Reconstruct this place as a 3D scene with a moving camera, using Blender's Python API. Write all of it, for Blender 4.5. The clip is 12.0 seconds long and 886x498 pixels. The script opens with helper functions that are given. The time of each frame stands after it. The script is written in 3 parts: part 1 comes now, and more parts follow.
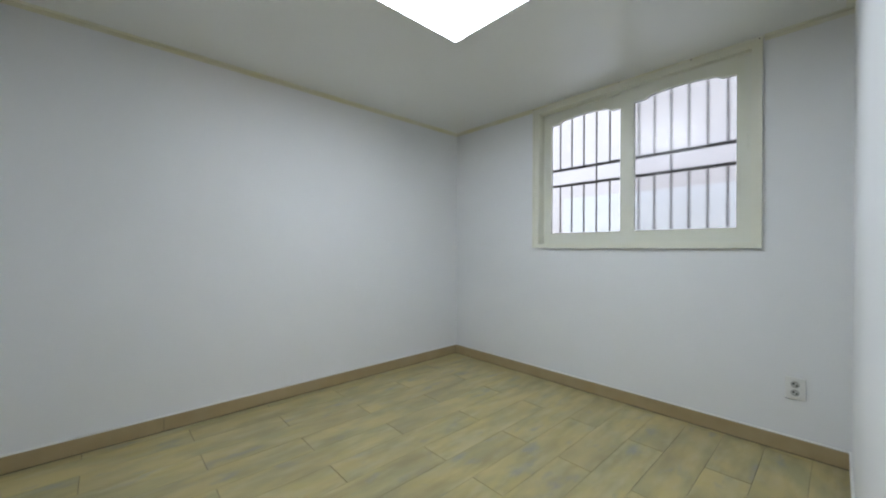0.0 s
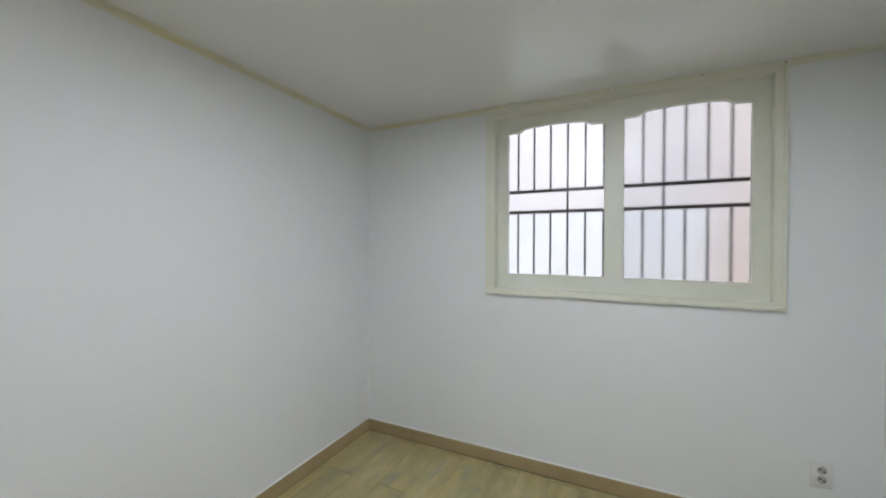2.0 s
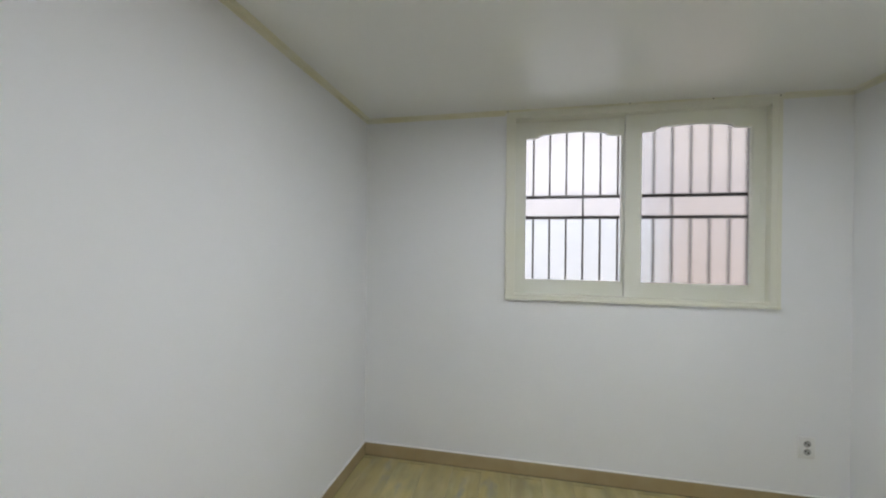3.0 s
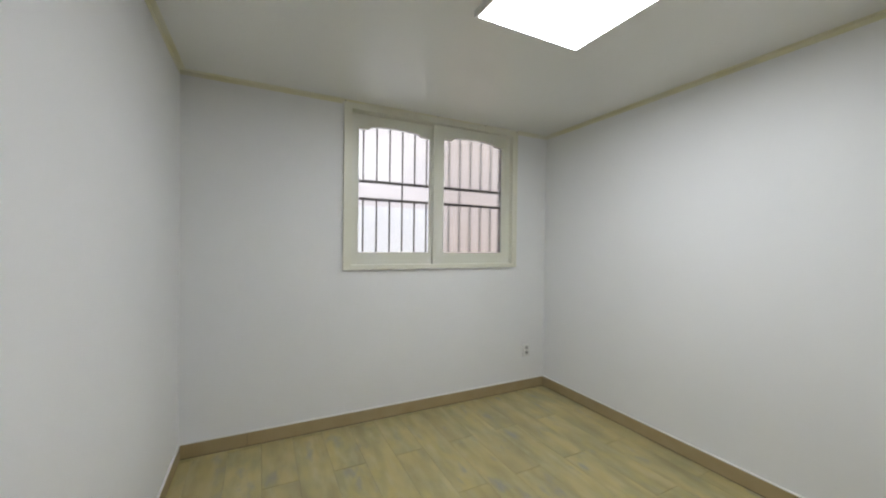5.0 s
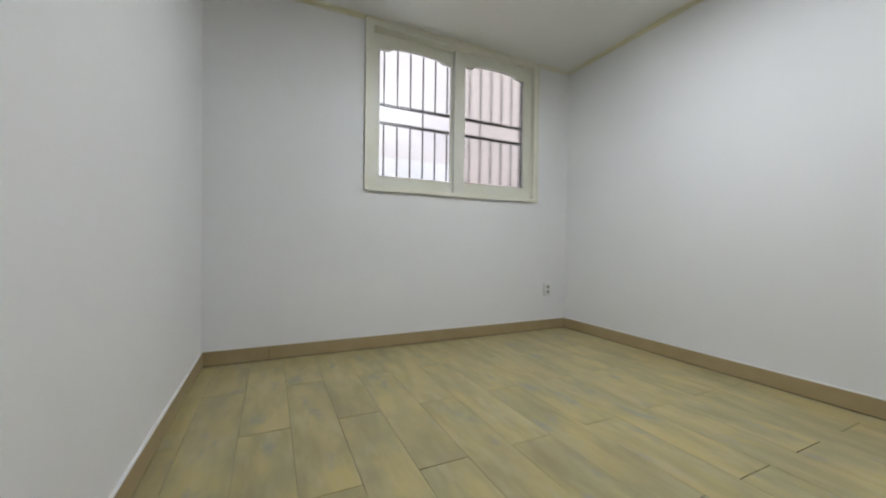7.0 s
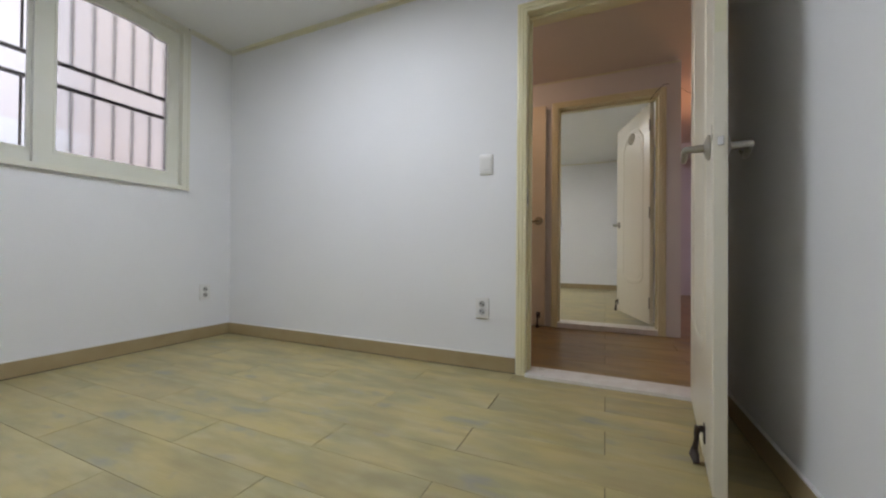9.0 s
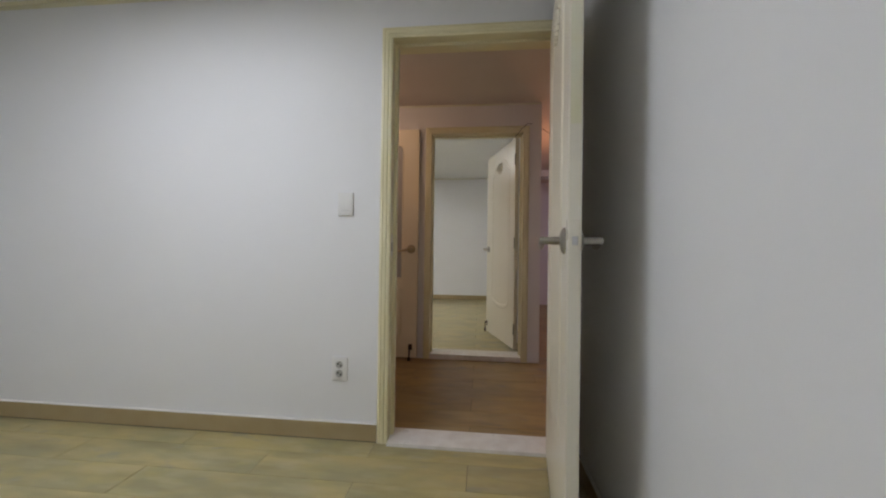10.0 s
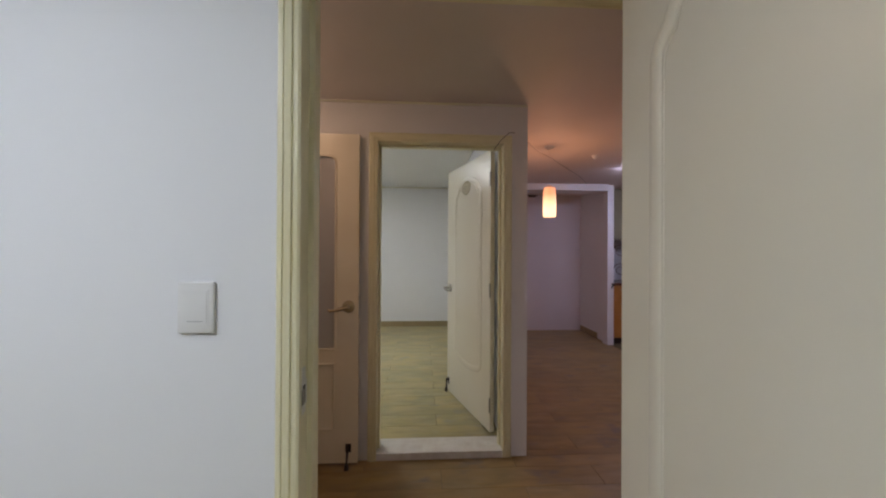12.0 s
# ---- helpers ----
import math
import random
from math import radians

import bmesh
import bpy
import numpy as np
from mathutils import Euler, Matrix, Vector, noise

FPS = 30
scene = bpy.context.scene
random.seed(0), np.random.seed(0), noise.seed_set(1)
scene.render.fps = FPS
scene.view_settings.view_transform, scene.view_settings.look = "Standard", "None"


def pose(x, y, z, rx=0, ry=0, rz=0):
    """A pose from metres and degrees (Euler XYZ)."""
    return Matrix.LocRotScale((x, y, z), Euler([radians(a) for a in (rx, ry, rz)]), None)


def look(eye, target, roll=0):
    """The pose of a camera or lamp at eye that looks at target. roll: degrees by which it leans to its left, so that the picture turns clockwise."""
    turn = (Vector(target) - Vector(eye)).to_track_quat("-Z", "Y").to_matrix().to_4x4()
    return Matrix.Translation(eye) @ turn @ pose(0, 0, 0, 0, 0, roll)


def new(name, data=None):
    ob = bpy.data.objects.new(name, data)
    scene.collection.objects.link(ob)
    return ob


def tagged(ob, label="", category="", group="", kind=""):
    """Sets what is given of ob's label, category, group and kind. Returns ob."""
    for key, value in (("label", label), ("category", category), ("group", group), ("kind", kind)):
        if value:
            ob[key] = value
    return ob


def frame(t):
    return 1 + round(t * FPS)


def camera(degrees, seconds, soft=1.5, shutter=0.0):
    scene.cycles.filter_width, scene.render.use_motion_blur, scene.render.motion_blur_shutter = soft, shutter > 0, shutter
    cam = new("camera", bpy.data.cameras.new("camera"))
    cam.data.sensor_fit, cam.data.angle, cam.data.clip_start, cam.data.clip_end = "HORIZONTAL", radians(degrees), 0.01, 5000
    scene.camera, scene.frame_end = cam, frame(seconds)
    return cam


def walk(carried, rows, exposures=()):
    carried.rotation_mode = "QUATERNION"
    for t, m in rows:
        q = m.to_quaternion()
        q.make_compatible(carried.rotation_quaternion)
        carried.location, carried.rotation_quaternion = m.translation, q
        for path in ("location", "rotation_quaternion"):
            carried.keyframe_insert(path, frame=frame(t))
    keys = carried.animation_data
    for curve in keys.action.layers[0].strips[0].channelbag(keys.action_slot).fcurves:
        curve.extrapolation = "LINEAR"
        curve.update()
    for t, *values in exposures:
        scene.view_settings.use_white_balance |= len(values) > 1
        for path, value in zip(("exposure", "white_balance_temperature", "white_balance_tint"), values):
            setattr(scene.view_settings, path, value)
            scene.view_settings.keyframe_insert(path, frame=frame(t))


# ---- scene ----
cam = camera(100.9, 12.0, soft=2.1)
PATH = [
    (0, (0.214, 0.162, 1.107), (1.572, 1.631, 1.102), 0.2),
    (0.5, (0.408, 0.361, 1.142), (1.936, 1.652, 1.134), 0.5),
    (1, (0.585, 0.642, 1.192), (2.349, 1.584, 1.198), 0.4),
    (1.5, (0.707, 0.892, 1.266), (2.524, 1.727, 1.267), 0.0),
    (2, (0.655, 1.191, 1.422), (2.462, 2.048, 1.401), 0.2),
    (2.5, (0.546, 1.544, 1.451), (2.442, 2.183, 1.444), 0.6),
    (3, (0.575, 1.886, 1.432), (2.535, 2.286, 1.428), 0.6),
    (3.5, (0.536, 2.217, 1.389), (2.478, 1.739, 1.404), 1.2),
    (3.7, (0.42, 2.232, 1.355), (2.271, 1.477, 1.406), 0.6),
    (5.3, (0.323, 2.503, 1.261), (2.113, 1.611, 1.239), 0.7),
    (5.5, (0.354, 2.481, 1.152), (2.206, 1.726, 1.153), 0.2),
    (6, (0.417, 2.506, 0.966), (2.308, 1.853, 0.975), 0.4),
    (6.5, (0.408, 2.51, 0.819), (2.285, 1.817, 0.825), 0.2),
    (6.7, (0.414, 2.554, 0.784), (2.271, 1.812, 0.774), 0.4),
    (8.3, (0.274, 2.333, 0.662), (1.558, 0.8, 0.675), 0.8),
    (8.5, (0.228, 2.273, 0.664), (1.392, 0.646, 0.683), 0.6),
    (9, (0.127, 2.157, 0.676), (0.937, 0.329, 0.695), 0.5),
    (9.5, (0.044, 2.052, 0.756), (0.537, 0.114, 0.777), 0.4),
    (10, (0.079, 1.905, 0.955), (0.284, -0.085, 0.97), 0.8),
    (10.5, (0.137, 1.768, 1.141), (0.005, -0.227, 1.164), 0.4),
    (11, (0.199, 1.618, 1.259), (-0.035, -0.368, 1.274), 0.6),
    (11.5, (0.229, 1.321, 1.32), (0.049, -0.671, 1.331), 0.3),
    (12, (0.247, 0.987, 1.32), (0.13, -1.009, 1.33), 0.3),
]
walk(cam, [(t, look(eye, target, roll)) for t, eye, target, roll in PATH], exposures=[
    (0.0, 1.56, 5980, 9), (0.5, 1.55, 6150, 9), (1.5, 1.56, 6240, 10), (3.5, 1.53, 6430, 11), (5.5, 1.56, 6530, 11), (8.5, 1.56, 6220, 14),
    (10.5, 1.44, 6400, 15), (12.0, 1.47, 6130, 14)])

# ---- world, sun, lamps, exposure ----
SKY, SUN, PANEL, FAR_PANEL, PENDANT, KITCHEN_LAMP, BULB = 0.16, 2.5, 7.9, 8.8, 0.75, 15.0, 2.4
world = bpy.data.worlds.new("sky")
scene.world = world
world.use_nodes = True
wn = world.node_tree.nodes
sky = wn.new("ShaderNodeTexSky")
sky.sky_type = "NISHITA"
sky.sun_disc = False
sky.sun_elevation, sky.sun_rotation = radians(52), radians(258)
wn["Background"].inputs[1].default_value = SKY
world.node_tree.links.new(sky.outputs[0], wn["Background"].inputs[0])
sun_data = bpy.data.lights.new("sun", "SUN")
sun_data.energy, sun_data.angle, sun_data.color = SUN, radians(12), (1.0, 0.95, 0.88)
sun = new("sun", sun_data)
sun.matrix_world = look((-5.9, -1.25, 7.7), (0, 0, 0))

# ---- plan ----
WEST, EAST, SOUTH, NORTH, CEIL = -0.358, 2.953, 0.112, 2.912, 2.310      # the bedroom
HALL_N, HALL_S, HALL_E, HALL_W, HALL_C = -0.02, -1.345, 1.5, -4.1, 2.265  # the hall and living area
FAR_N, FAR_S, FAR_E, FAR_W, FAR_C = -1.49, -5.45, 2.4, -0.33, 2.43       # the bedroom across the hall
DOOR_L, DOOR_R, DOOR_T = -0.328, 0.527, 2.018
FDOOR_L, FDOOR_R, FDOOR_T = -0.277, 0.525, 2.01
WIN_S, WIN_N, WIN_B, WIN_T = 0.460, 1.960, 1.118, 2.298


# ---- mesh helpers ----
def box(bm, x0, x1, y0, y1, z0, z1):
    v = [bm.verts.new(p) for p in ((x0, y0, z0), (x1, y0, z0), (x1, y1, z0), (x0, y1, z0), (x0, y0, z1), (x1, y0, z1), (x1, y1, z1), (x0, y1, z1))]
    for f in ((0, 3, 2, 1), (4, 5, 6, 7), (0, 1, 5, 4), (1, 2, 6, 5), (2, 3, 7, 6), (3, 0, 4, 7)):
        bm.faces.new([v[i] for i in f])
    return bm


def boxes(*rows):
    bm = bmesh.new()
    for row in rows:
        box(bm, *row)
    return bm


def rounded(bm, width, segments=2):
    bmesh.ops.bevel(bm, geom=bm.edges[:], offset=width, segments=segments, affect="EDGES", profile=0.5)
    return bm


def prism(bm, outline, axis, a, b):
    """An outline in the two other axes, carried along one axis from a to b."""
    def at(p, h):
        return (h, p[0], p[1]) if axis == "x" else (p[0], h, p[1]) if axis == "y" else (p[0], p[1], h)
    lo, hi = [bm.verts.new(at(p, a)) for p in outline], [bm.verts.new(at(p, b)) for p in outline]
    n = len(outline)
    bm.faces.new(lo)
    bm.faces.new(hi[::-1])
    for i in range(n):
        bm.faces.new((lo[i], hi[i], hi[(i + 1) % n], lo[(i + 1) % n]))
    bmesh.ops.recalc_face_normals(bm, faces=bm.faces[:])
    return bm


def tube(bm, points, radii, sides=12, squash=1.0, up=(0, 0, 1)):
    """A round bar through points, with a radius at each; squash flattens it along up."""
    rings = []
    pts = [Vector(p) for p in points]
    for i, p in enumerate(pts):
        t = (pts[min(i + 1, len(pts) - 1)] - pts[max(i - 1, 0)]).normalized()
        u = Vector(up) - t * t.dot(Vector(up))
        u = u.normalized() if u.length > 1e-4 else t.orthogonal().normalized()
        w = t.cross(u)
        rings.append([bm.verts.new(p + radii[i] * (math.cos(a) * w + squash * math.sin(a) * u)) for a in [2 * math.pi * k / sides for k in range(sides)]])
    for a, b in zip(rings, rings[1:]):
        for k in range(sides):
            bm.faces.new((a[k], a[(k + 1) % sides], b[(k + 1) % sides], b[k]))
    bm.faces.new(rings[0][::-1])
    bm.faces.new(rings[-1])
    bmesh.ops.recalc_face_normals(bm, faces=bm.faces[:])
    return bm


OFFSET = {}


def finish(name, bm, material, smooth=False):
    me = bpy.data.meshes.new(name)
    bm.to_mesh(me)
    bm.free()
    me.materials.append(material)
    if smooth:
        me.polygons.foreach_set("use_smooth", [True] * len(me.polygons))
        me.set_sharp_from_angle(angle=radians(35))
    return me


def part(name, bm, material, parent, label="", m=None, smooth=False):
    """One mesh under a thing or a part. World coordinates for an upright thing, its own for a turned part."""
    shift = OFFSET.get(parent.name)
    if shift is not None and m is None:
        bmesh.ops.translate(bm, vec=-shift, verts=bm.verts[:])
    ob = new(name, finish(name, bm, material, smooth))
    ob.parent = parent
    if m is not None:
        ob.matrix_basis = m
    elif shift is not None:
        OFFSET[ob.name] = shift
    return tagged(ob, label)


def thing(name, place, label, category, group="", kind=""):
    ob = new(name)
    ob.location = place
    ob.empty_display_size = 0.1
    OFFSET[ob.name] = Vector(place)
    return tagged(ob, label, category, group, kind)


def solid(name, bm, material, label="", category="", kind="structure", smooth=False):
    return tagged(new(name, finish(name, bm, material, smooth)), label, category, "", kind)


# ---- materials ----
def material(name, colour, rough=0.5, metal=0.0, second=None, scale=6.0, fine=180.0, bump=0.05, dist=0.001, spec=0.5, rough_var=0.08):
    """A painted, papered or plain surface: large soft variation, fine grain in colour, gloss and relief."""
    m = bpy.data.materials.new(name)
    m.use_nodes = True
    n, l = m.node_tree.nodes, m.node_tree.links
    p = n["Principled BSDF"]
    co = n.new("ShaderNodeTexCoord")
    big, small = n.new("ShaderNodeTexNoise"), n.new("ShaderNodeTexNoise")
    big.inputs["Scale"].default_value, big.inputs["Detail"].default_value = scale, 5
    small.inputs["Scale"].default_value, small.inputs["Detail"].default_value = fine, 3
    for t in (big, small):
        l.new(co.outputs["Object"], t.inputs["Vector"])
    mix = n.new("ShaderNodeMix")
    mix.data_type = "RGBA"
    mix.inputs["A"].default_value = (*colour, 1)
    mix.inputs["B"].default_value = (*(second or [c * 0.93 for c in colour]), 1)
    ramp = n.new("ShaderNodeMapRange")
    ramp.inputs["From Min"].default_value, ramp.inputs["From Max"].default_value = 0.35, 0.7
    l.new(big.outputs["Fac"], ramp.inputs["Value"])
    l.new(ramp.outputs["Result"], mix.inputs["Factor"])
    l.new(mix.outputs["Result"], p.inputs["Base Color"])
    r = n.new("ShaderNodeMapRange")
    r.inputs["To Min"].default_value, r.inputs["To Max"].default_value = rough - rough_var, rough + rough_var
    l.new(big.outputs["Fac"], r.inputs["Value"])
    l.new(r.outputs["Result"], p.inputs["Roughness"])
    b = n.new("ShaderNodeBump")
    b.inputs["Strength"].default_value, b.inputs["Distance"].default_value = bump, dist
    l.new(small.outputs["Fac"], b.inputs["Height"])
    l.new(b.outputs["Normal"], p.inputs["Normal"])
    p.inputs["Metallic"].default_value = metal
    p.inputs["Specular IOR Level"].default_value = spec
    return m


def glow(name, colour, strength):
    m = bpy.data.materials.new(name)
    m.use_nodes = True
    p = m.node_tree.nodes["Principled BSDF"]
    p.inputs["Base Color"].default_value = (0.8, 0.8, 0.8, 1)
    p.inputs["Emission Color"].default_value = (*colour, 1)
    p.inputs["Emission Strength"].default_value = strength
    return m


def frosted(name, tint, rough, reed=0.0):
    """Obscured glass; reed: how strongly fine upright ribs bend the view sideways."""
    m = bpy.data.materials.new(name)
    m.use_nodes = True
    n, l = m.node_tree.nodes, m.node_tree.links
    n.remove(n["Principled BSDF"])
    out = n["Material Output"]
    bend, gloss, mix = n.new("ShaderNodeBsdfRefraction"), n.new("ShaderNodeBsdfGlossy"), n.new("ShaderNodeMixShader")
    fres = n.new("ShaderNodeFresnel")
    fres.inputs["IOR"].default_value = 1.4
    bend.inputs["Color"].default_value, bend.inputs["Roughness"].default_value, bend.inputs["IOR"].default_value = (*tint, 1), rough, 1.3
    gloss.inputs["Roughness"].default_value = 0.25
    if reed:
        geo, cut, rnd, lean, add = n.new("ShaderNodeNewGeometry"), n.new("ShaderNodeSeparateXYZ"), n.new("ShaderNodeTexWhiteNoise"), n.new("ShaderNodeMapRange"), n.new("ShaderNodeVectorMath")
        rnd.noise_dimensions = "1D"
        lean.inputs["To Min"].default_value, lean.inputs["To Max"].default_value = -reed / 2, reed / 2
        side = n.new("ShaderNodeCombineXYZ")
        l.new(geo.outputs["Position"], cut.inputs[0])
        l.new(cut.outputs["Y"], rnd.inputs["W"])
        l.new(rnd.outputs["Value"], lean.inputs["Value"])
        l.new(lean.outputs["Result"], side.inputs["Y"])
        l.new(geo.outputs["Normal"], add.inputs[0])
        l.new(side.outputs[0], add.inputs[1])
        l.new(add.outputs[0], bend.inputs["Normal"])
    l.new(fres.outputs[0], mix.inputs[0])
    l.new(bend.outputs[0], mix.inputs[1])
    l.new(gloss.outputs[0], mix.inputs[2])
    l.new(mix.outputs[0], out.inputs["Surface"])
    return m


def plank_material(name="plank_floor", tint=(1.0, 1.0, 1.0), strong=1.0):
    """Wood-look vinyl plank: pale olive oak with long grain, darker bands and bluish spots; every plank a little different."""
    m = bpy.data.materials.new(name)
    m.use_nodes = True
    n, l = m.node_tree.nodes, m.node_tree.links
    p = n["Principled BSDF"]
    co, info = n.new("ShaderNodeTexCoord"), n.new("ShaderNodeObjectInfo")
    geo = n.new("ShaderNodeNewGeometry")
    add = n.new("ShaderNodeVectorMath")
    add.operation = "MULTIPLY_ADD"
    add.inputs[1].default_value = (37.0, 23.0, 11.0)
    l.new(info.outputs["Random"], add.inputs[0])
    l.new(geo.outputs["Position"], add.inputs[2])

    def grain(sx, sy, scale, detail, lo, hi):
        mp, t, r = n.new("ShaderNodeMapping"), n.new("ShaderNodeTexNoise"), n.new("ShaderNodeMapRange")
        mp.inputs["Scale"].default_value = (sx, sy, 1)
        t.inputs["Scale"].default_value, t.inputs["Detail"].default_value = scale, detail
        r.inputs["From Min"].default_value, r.inputs["From Max"].default_value = lo, hi
        l.new(add.outputs[0], mp.inputs["Vector"])
        l.new(mp.outputs[0], t.inputs["Vector"])
        l.new(t.outputs["Fac"], r.inputs["Value"])
        return r.outputs["Result"]

    def mixed(a, b, fac, amount=1.0):
        mix = n.new("ShaderNodeMix")
        mix.data_type = "RGBA"
        for key, v in (("A", a), ("B", b)):
            if isinstance(v, tuple):
                mix.inputs[key].default_value = (*v, 1)
            else:
                l.new(v, mix.inputs[key])
        mul = n.new("ShaderNodeMath")
        mul.operation = "MULTIPLY"
        mul.inputs[1].default_value = min(1.0, amount * strong)
        l.new(fac, mul.inputs[0])
        l.new(mul.outputs[0], mix.inputs["Factor"])
        return mix.outputs["Result"]

    c = mixed((0.492, 0.412, 0.188), (0.355, 0.325, 0.172), grain(3.0, 7, 1.0, 3, 0.38, 0.62))
    c = mixed(c, (0.48, 0.40, 0.15), grain(5.0, 10, 1.0, 3, 0.5, 0.7), 0.6)
    c = mixed(c, (0.28, 0.23, 0.115), grain(2.4, 11, 1.2, 4, 0.48, 0.76), 0.62)
    c = mixed(c, (0.50, 0.455, 0.27), grain(5.0, 15, 1.1, 2, 0.5, 0.76), 0.55)
    c = mixed(c, (0.25, 0.265, 0.258), grain(5.0, 11, 1.0, 3, 0.60, 0.76), 0.7)
    c = mixed(c, (0.30, 0.25, 0.14), grain(1.1, 1.6, 1.3, 3, 0.45, 0.75), 0.45)
    # tint multiplies the whole colour; the hall copy is dimmed and reddened here
    light_tint = n.new("ShaderNodeMix")
    light_tint.data_type, light_tint.blend_type = "RGBA", "MULTIPLY"
    light_tint.inputs["Factor"].default_value = 1.0
    l.new(c, light_tint.inputs["A"])
    light_tint.inputs["B"].default_value = (*tint, 1)
    c = light_tint.outputs["Result"]
    l.new(c, p.inputs["Base Color"])
    p.inputs["Roughness"].default_value = 0.36
    p.inputs["Specular IOR Level"].default_value = 0.4
    b = n.new("ShaderNodeBump")
    b.inputs["Strength"].default_value, b.inputs["Distance"].default_value = 0.12, 0.001
    l.new(grain(6, 90, 2.0, 4, 0.3, 0.7), b.inputs["Height"])
    l.new(b.outputs["Normal"], p.inputs["Normal"])
    return m


PAPER = material("white_wallpaper", (0.82, 0.828, 0.842), 0.55, second=(0.80, 0.808, 0.82), scale=1.6, fine=260, bump=0.10, dist=0.0008, spec=0.35)
CEILING = material("ceiling_paper", (0.80, 0.805, 0.775), 0.30, second=(0.775, 0.78, 0.75), scale=1.3, fine=200, bump=0.05, dist=0.0005, spec=0.9, rough_var=0.04)
CORNICE = material("yellowed_edge", (0.74, 0.71, 0.50), 0.5, second=(0.78, 0.775, 0.69), scale=3.5, fine=120)
IVORY = material("ivory_paint", (0.785, 0.74, 0.52), 0.34, second=(0.76, 0.70, 0.44), scale=4, fine=90, bump=0.06)
WIN_IVORY = material("pale_ivory_frame", (0.77, 0.765, 0.67), 0.36, second=(0.75, 0.74, 0.62), scale=4, fine=100, bump=0.04)
SASH = material("ivory_sash", (0.76, 0.762, 0.69), 0.38, second=(0.73, 0.73, 0.62), scale=4, fine=110, bump=0.04)
LEAF = material("cream_door", (0.78, 0.745, 0.635), 0.30, second=(0.76, 0.715, 0.585), scale=1.7, fine=75, bump=0.05)
SIDE_LEAF = material("peach_door", (0.80, 0.72, 0.56), 0.35, second=(0.77, 0.68, 0.50), scale=3, fine=70)
SKIRT = material("tan_skirting", (0.375, 0.288, 0.150), 0.42, second=(0.405, 0.325, 0.185), scale=7, fine=160, bump=0.05)
CAULK = material("white_caulk", (0.82, 0.82, 0.80), 0.6)
SILL = material("marble_sill", (0.79, 0.78, 0.75), 0.3, second=(0.68, 0.65, 0.61), scale=14, fine=60, bump=0.02)
PLASTIC = material("white_plastic", (0.80, 0.80, 0.785), 0.3, fine=300, bump=0.01)
DARK = material("dark_hole", (0.05, 0.05, 0.045), 0.5)
GREY = material("grey_mark_and_well_shade", (0.46, 0.46, 0.45), 0.4)
STEEL = material("brushed_nickel", (0.42, 0.40, 0.35), 0.33, metal=0.9, second=(0.35, 0.33, 0.29), scale=20, fine=200)
CHROME = material("chrome_latch", (0.55, 0.55, 0.54), 0.35, metal=1.0)
BRASS = material("dull_brass", (0.46, 0.38, 0.25), 0.36, metal=0.85, second=(0.38, 0.31, 0.20), scale=20, fine=200)
RUBBER = material("black_rubber", (0.035, 0.022, 0.018), 0.45)
BAR = material("grille_paint", (0.10, 0.085, 0.08), 0.5, second=(0.13, 0.10, 0.09), scale=20)
GROUT = material("joint_shadow", (0.16, 0.13, 0.075), 0.8)
PLANK = plank_material()
# bedroom planks again, the hall's dim warm light multiplied into their colour
HALL_PLANK = plank_material("dimmed_plank_floor", (0.70, 0.55, 0.475), 1.35)
PANE_R = frosted("reeded_glass", (0.70, 0.70, 0.70), 0.12, 0.46)
PANE_L = frosted("pebbled_glass", (0.80, 0.80, 0.80), 0.12)
PANE_D = material("milky_door_glass", (0.42, 0.40, 0.38), 0.25)
LILAC = material("lilac_wallpaper", (0.74, 0.69, 0.71), 0.55, second=(0.71, 0.66, 0.69), scale=1.6, fine=260, bump=0.1)
HALLPAPER = material("grey_white_hall_wallpaper", (0.77, 0.745, 0.72), 0.55, second=(0.74, 0.71, 0.69), scale=1.6, fine=260, bump=0.1)
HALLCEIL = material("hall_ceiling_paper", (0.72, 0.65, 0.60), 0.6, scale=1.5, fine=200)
PLASTER = material("pink_plaster", (0.58, 0.505, 0.455), 0.8, second=(0.53, 0.465, 0.425), scale=3, fine=50, bump=0.3, dist=0.004)
PALE = material("pale_boundary_wall", (0.63, 0.645, 0.66), 0.8, scale=2, fine=50)
CREAMWALL = material("cream_render_wall", (0.56, 0.525, 0.51), 0.8, scale=2, fine=50)
CONCRETE = material("concrete_ground", (0.36, 0.35, 0.33), 0.85, scale=3, fine=60, bump=0.3, dist=0.003)
WOODEN = material("orange_cabinet", (0.55, 0.25, 0.07), 0.35, second=(0.47, 0.20, 0.05), scale=8)
STONE = material("dark_worktop", (0.16, 0.08, 0.05), 0.25)
OLIVE = material("olive_cabinet", (0.30, 0.27, 0.17), 0.4)
SPLASH = material("pale_tiles", (0.62, 0.63, 0.66), 0.2)
WIRE = material("brown_cable", (0.12, 0.07, 0.05), 0.5)
LIGHT = glow("led_diffuser", (0.925, 0.965, 1.0), PANEL)
LIGHT_FAR = glow("led_diffuser_far", (1.0, 0.99, 0.93), FAR_PANEL)
KITCHEN_GLOW = glow("cool_tube", (0.72, 0.74, 1.0), KITCHEN_LAMP)
HALL_GLOW = glow("warm_fill", (1.0, 0.66, 0.42), 7.0)
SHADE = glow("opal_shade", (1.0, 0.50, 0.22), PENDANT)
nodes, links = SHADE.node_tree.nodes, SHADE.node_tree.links
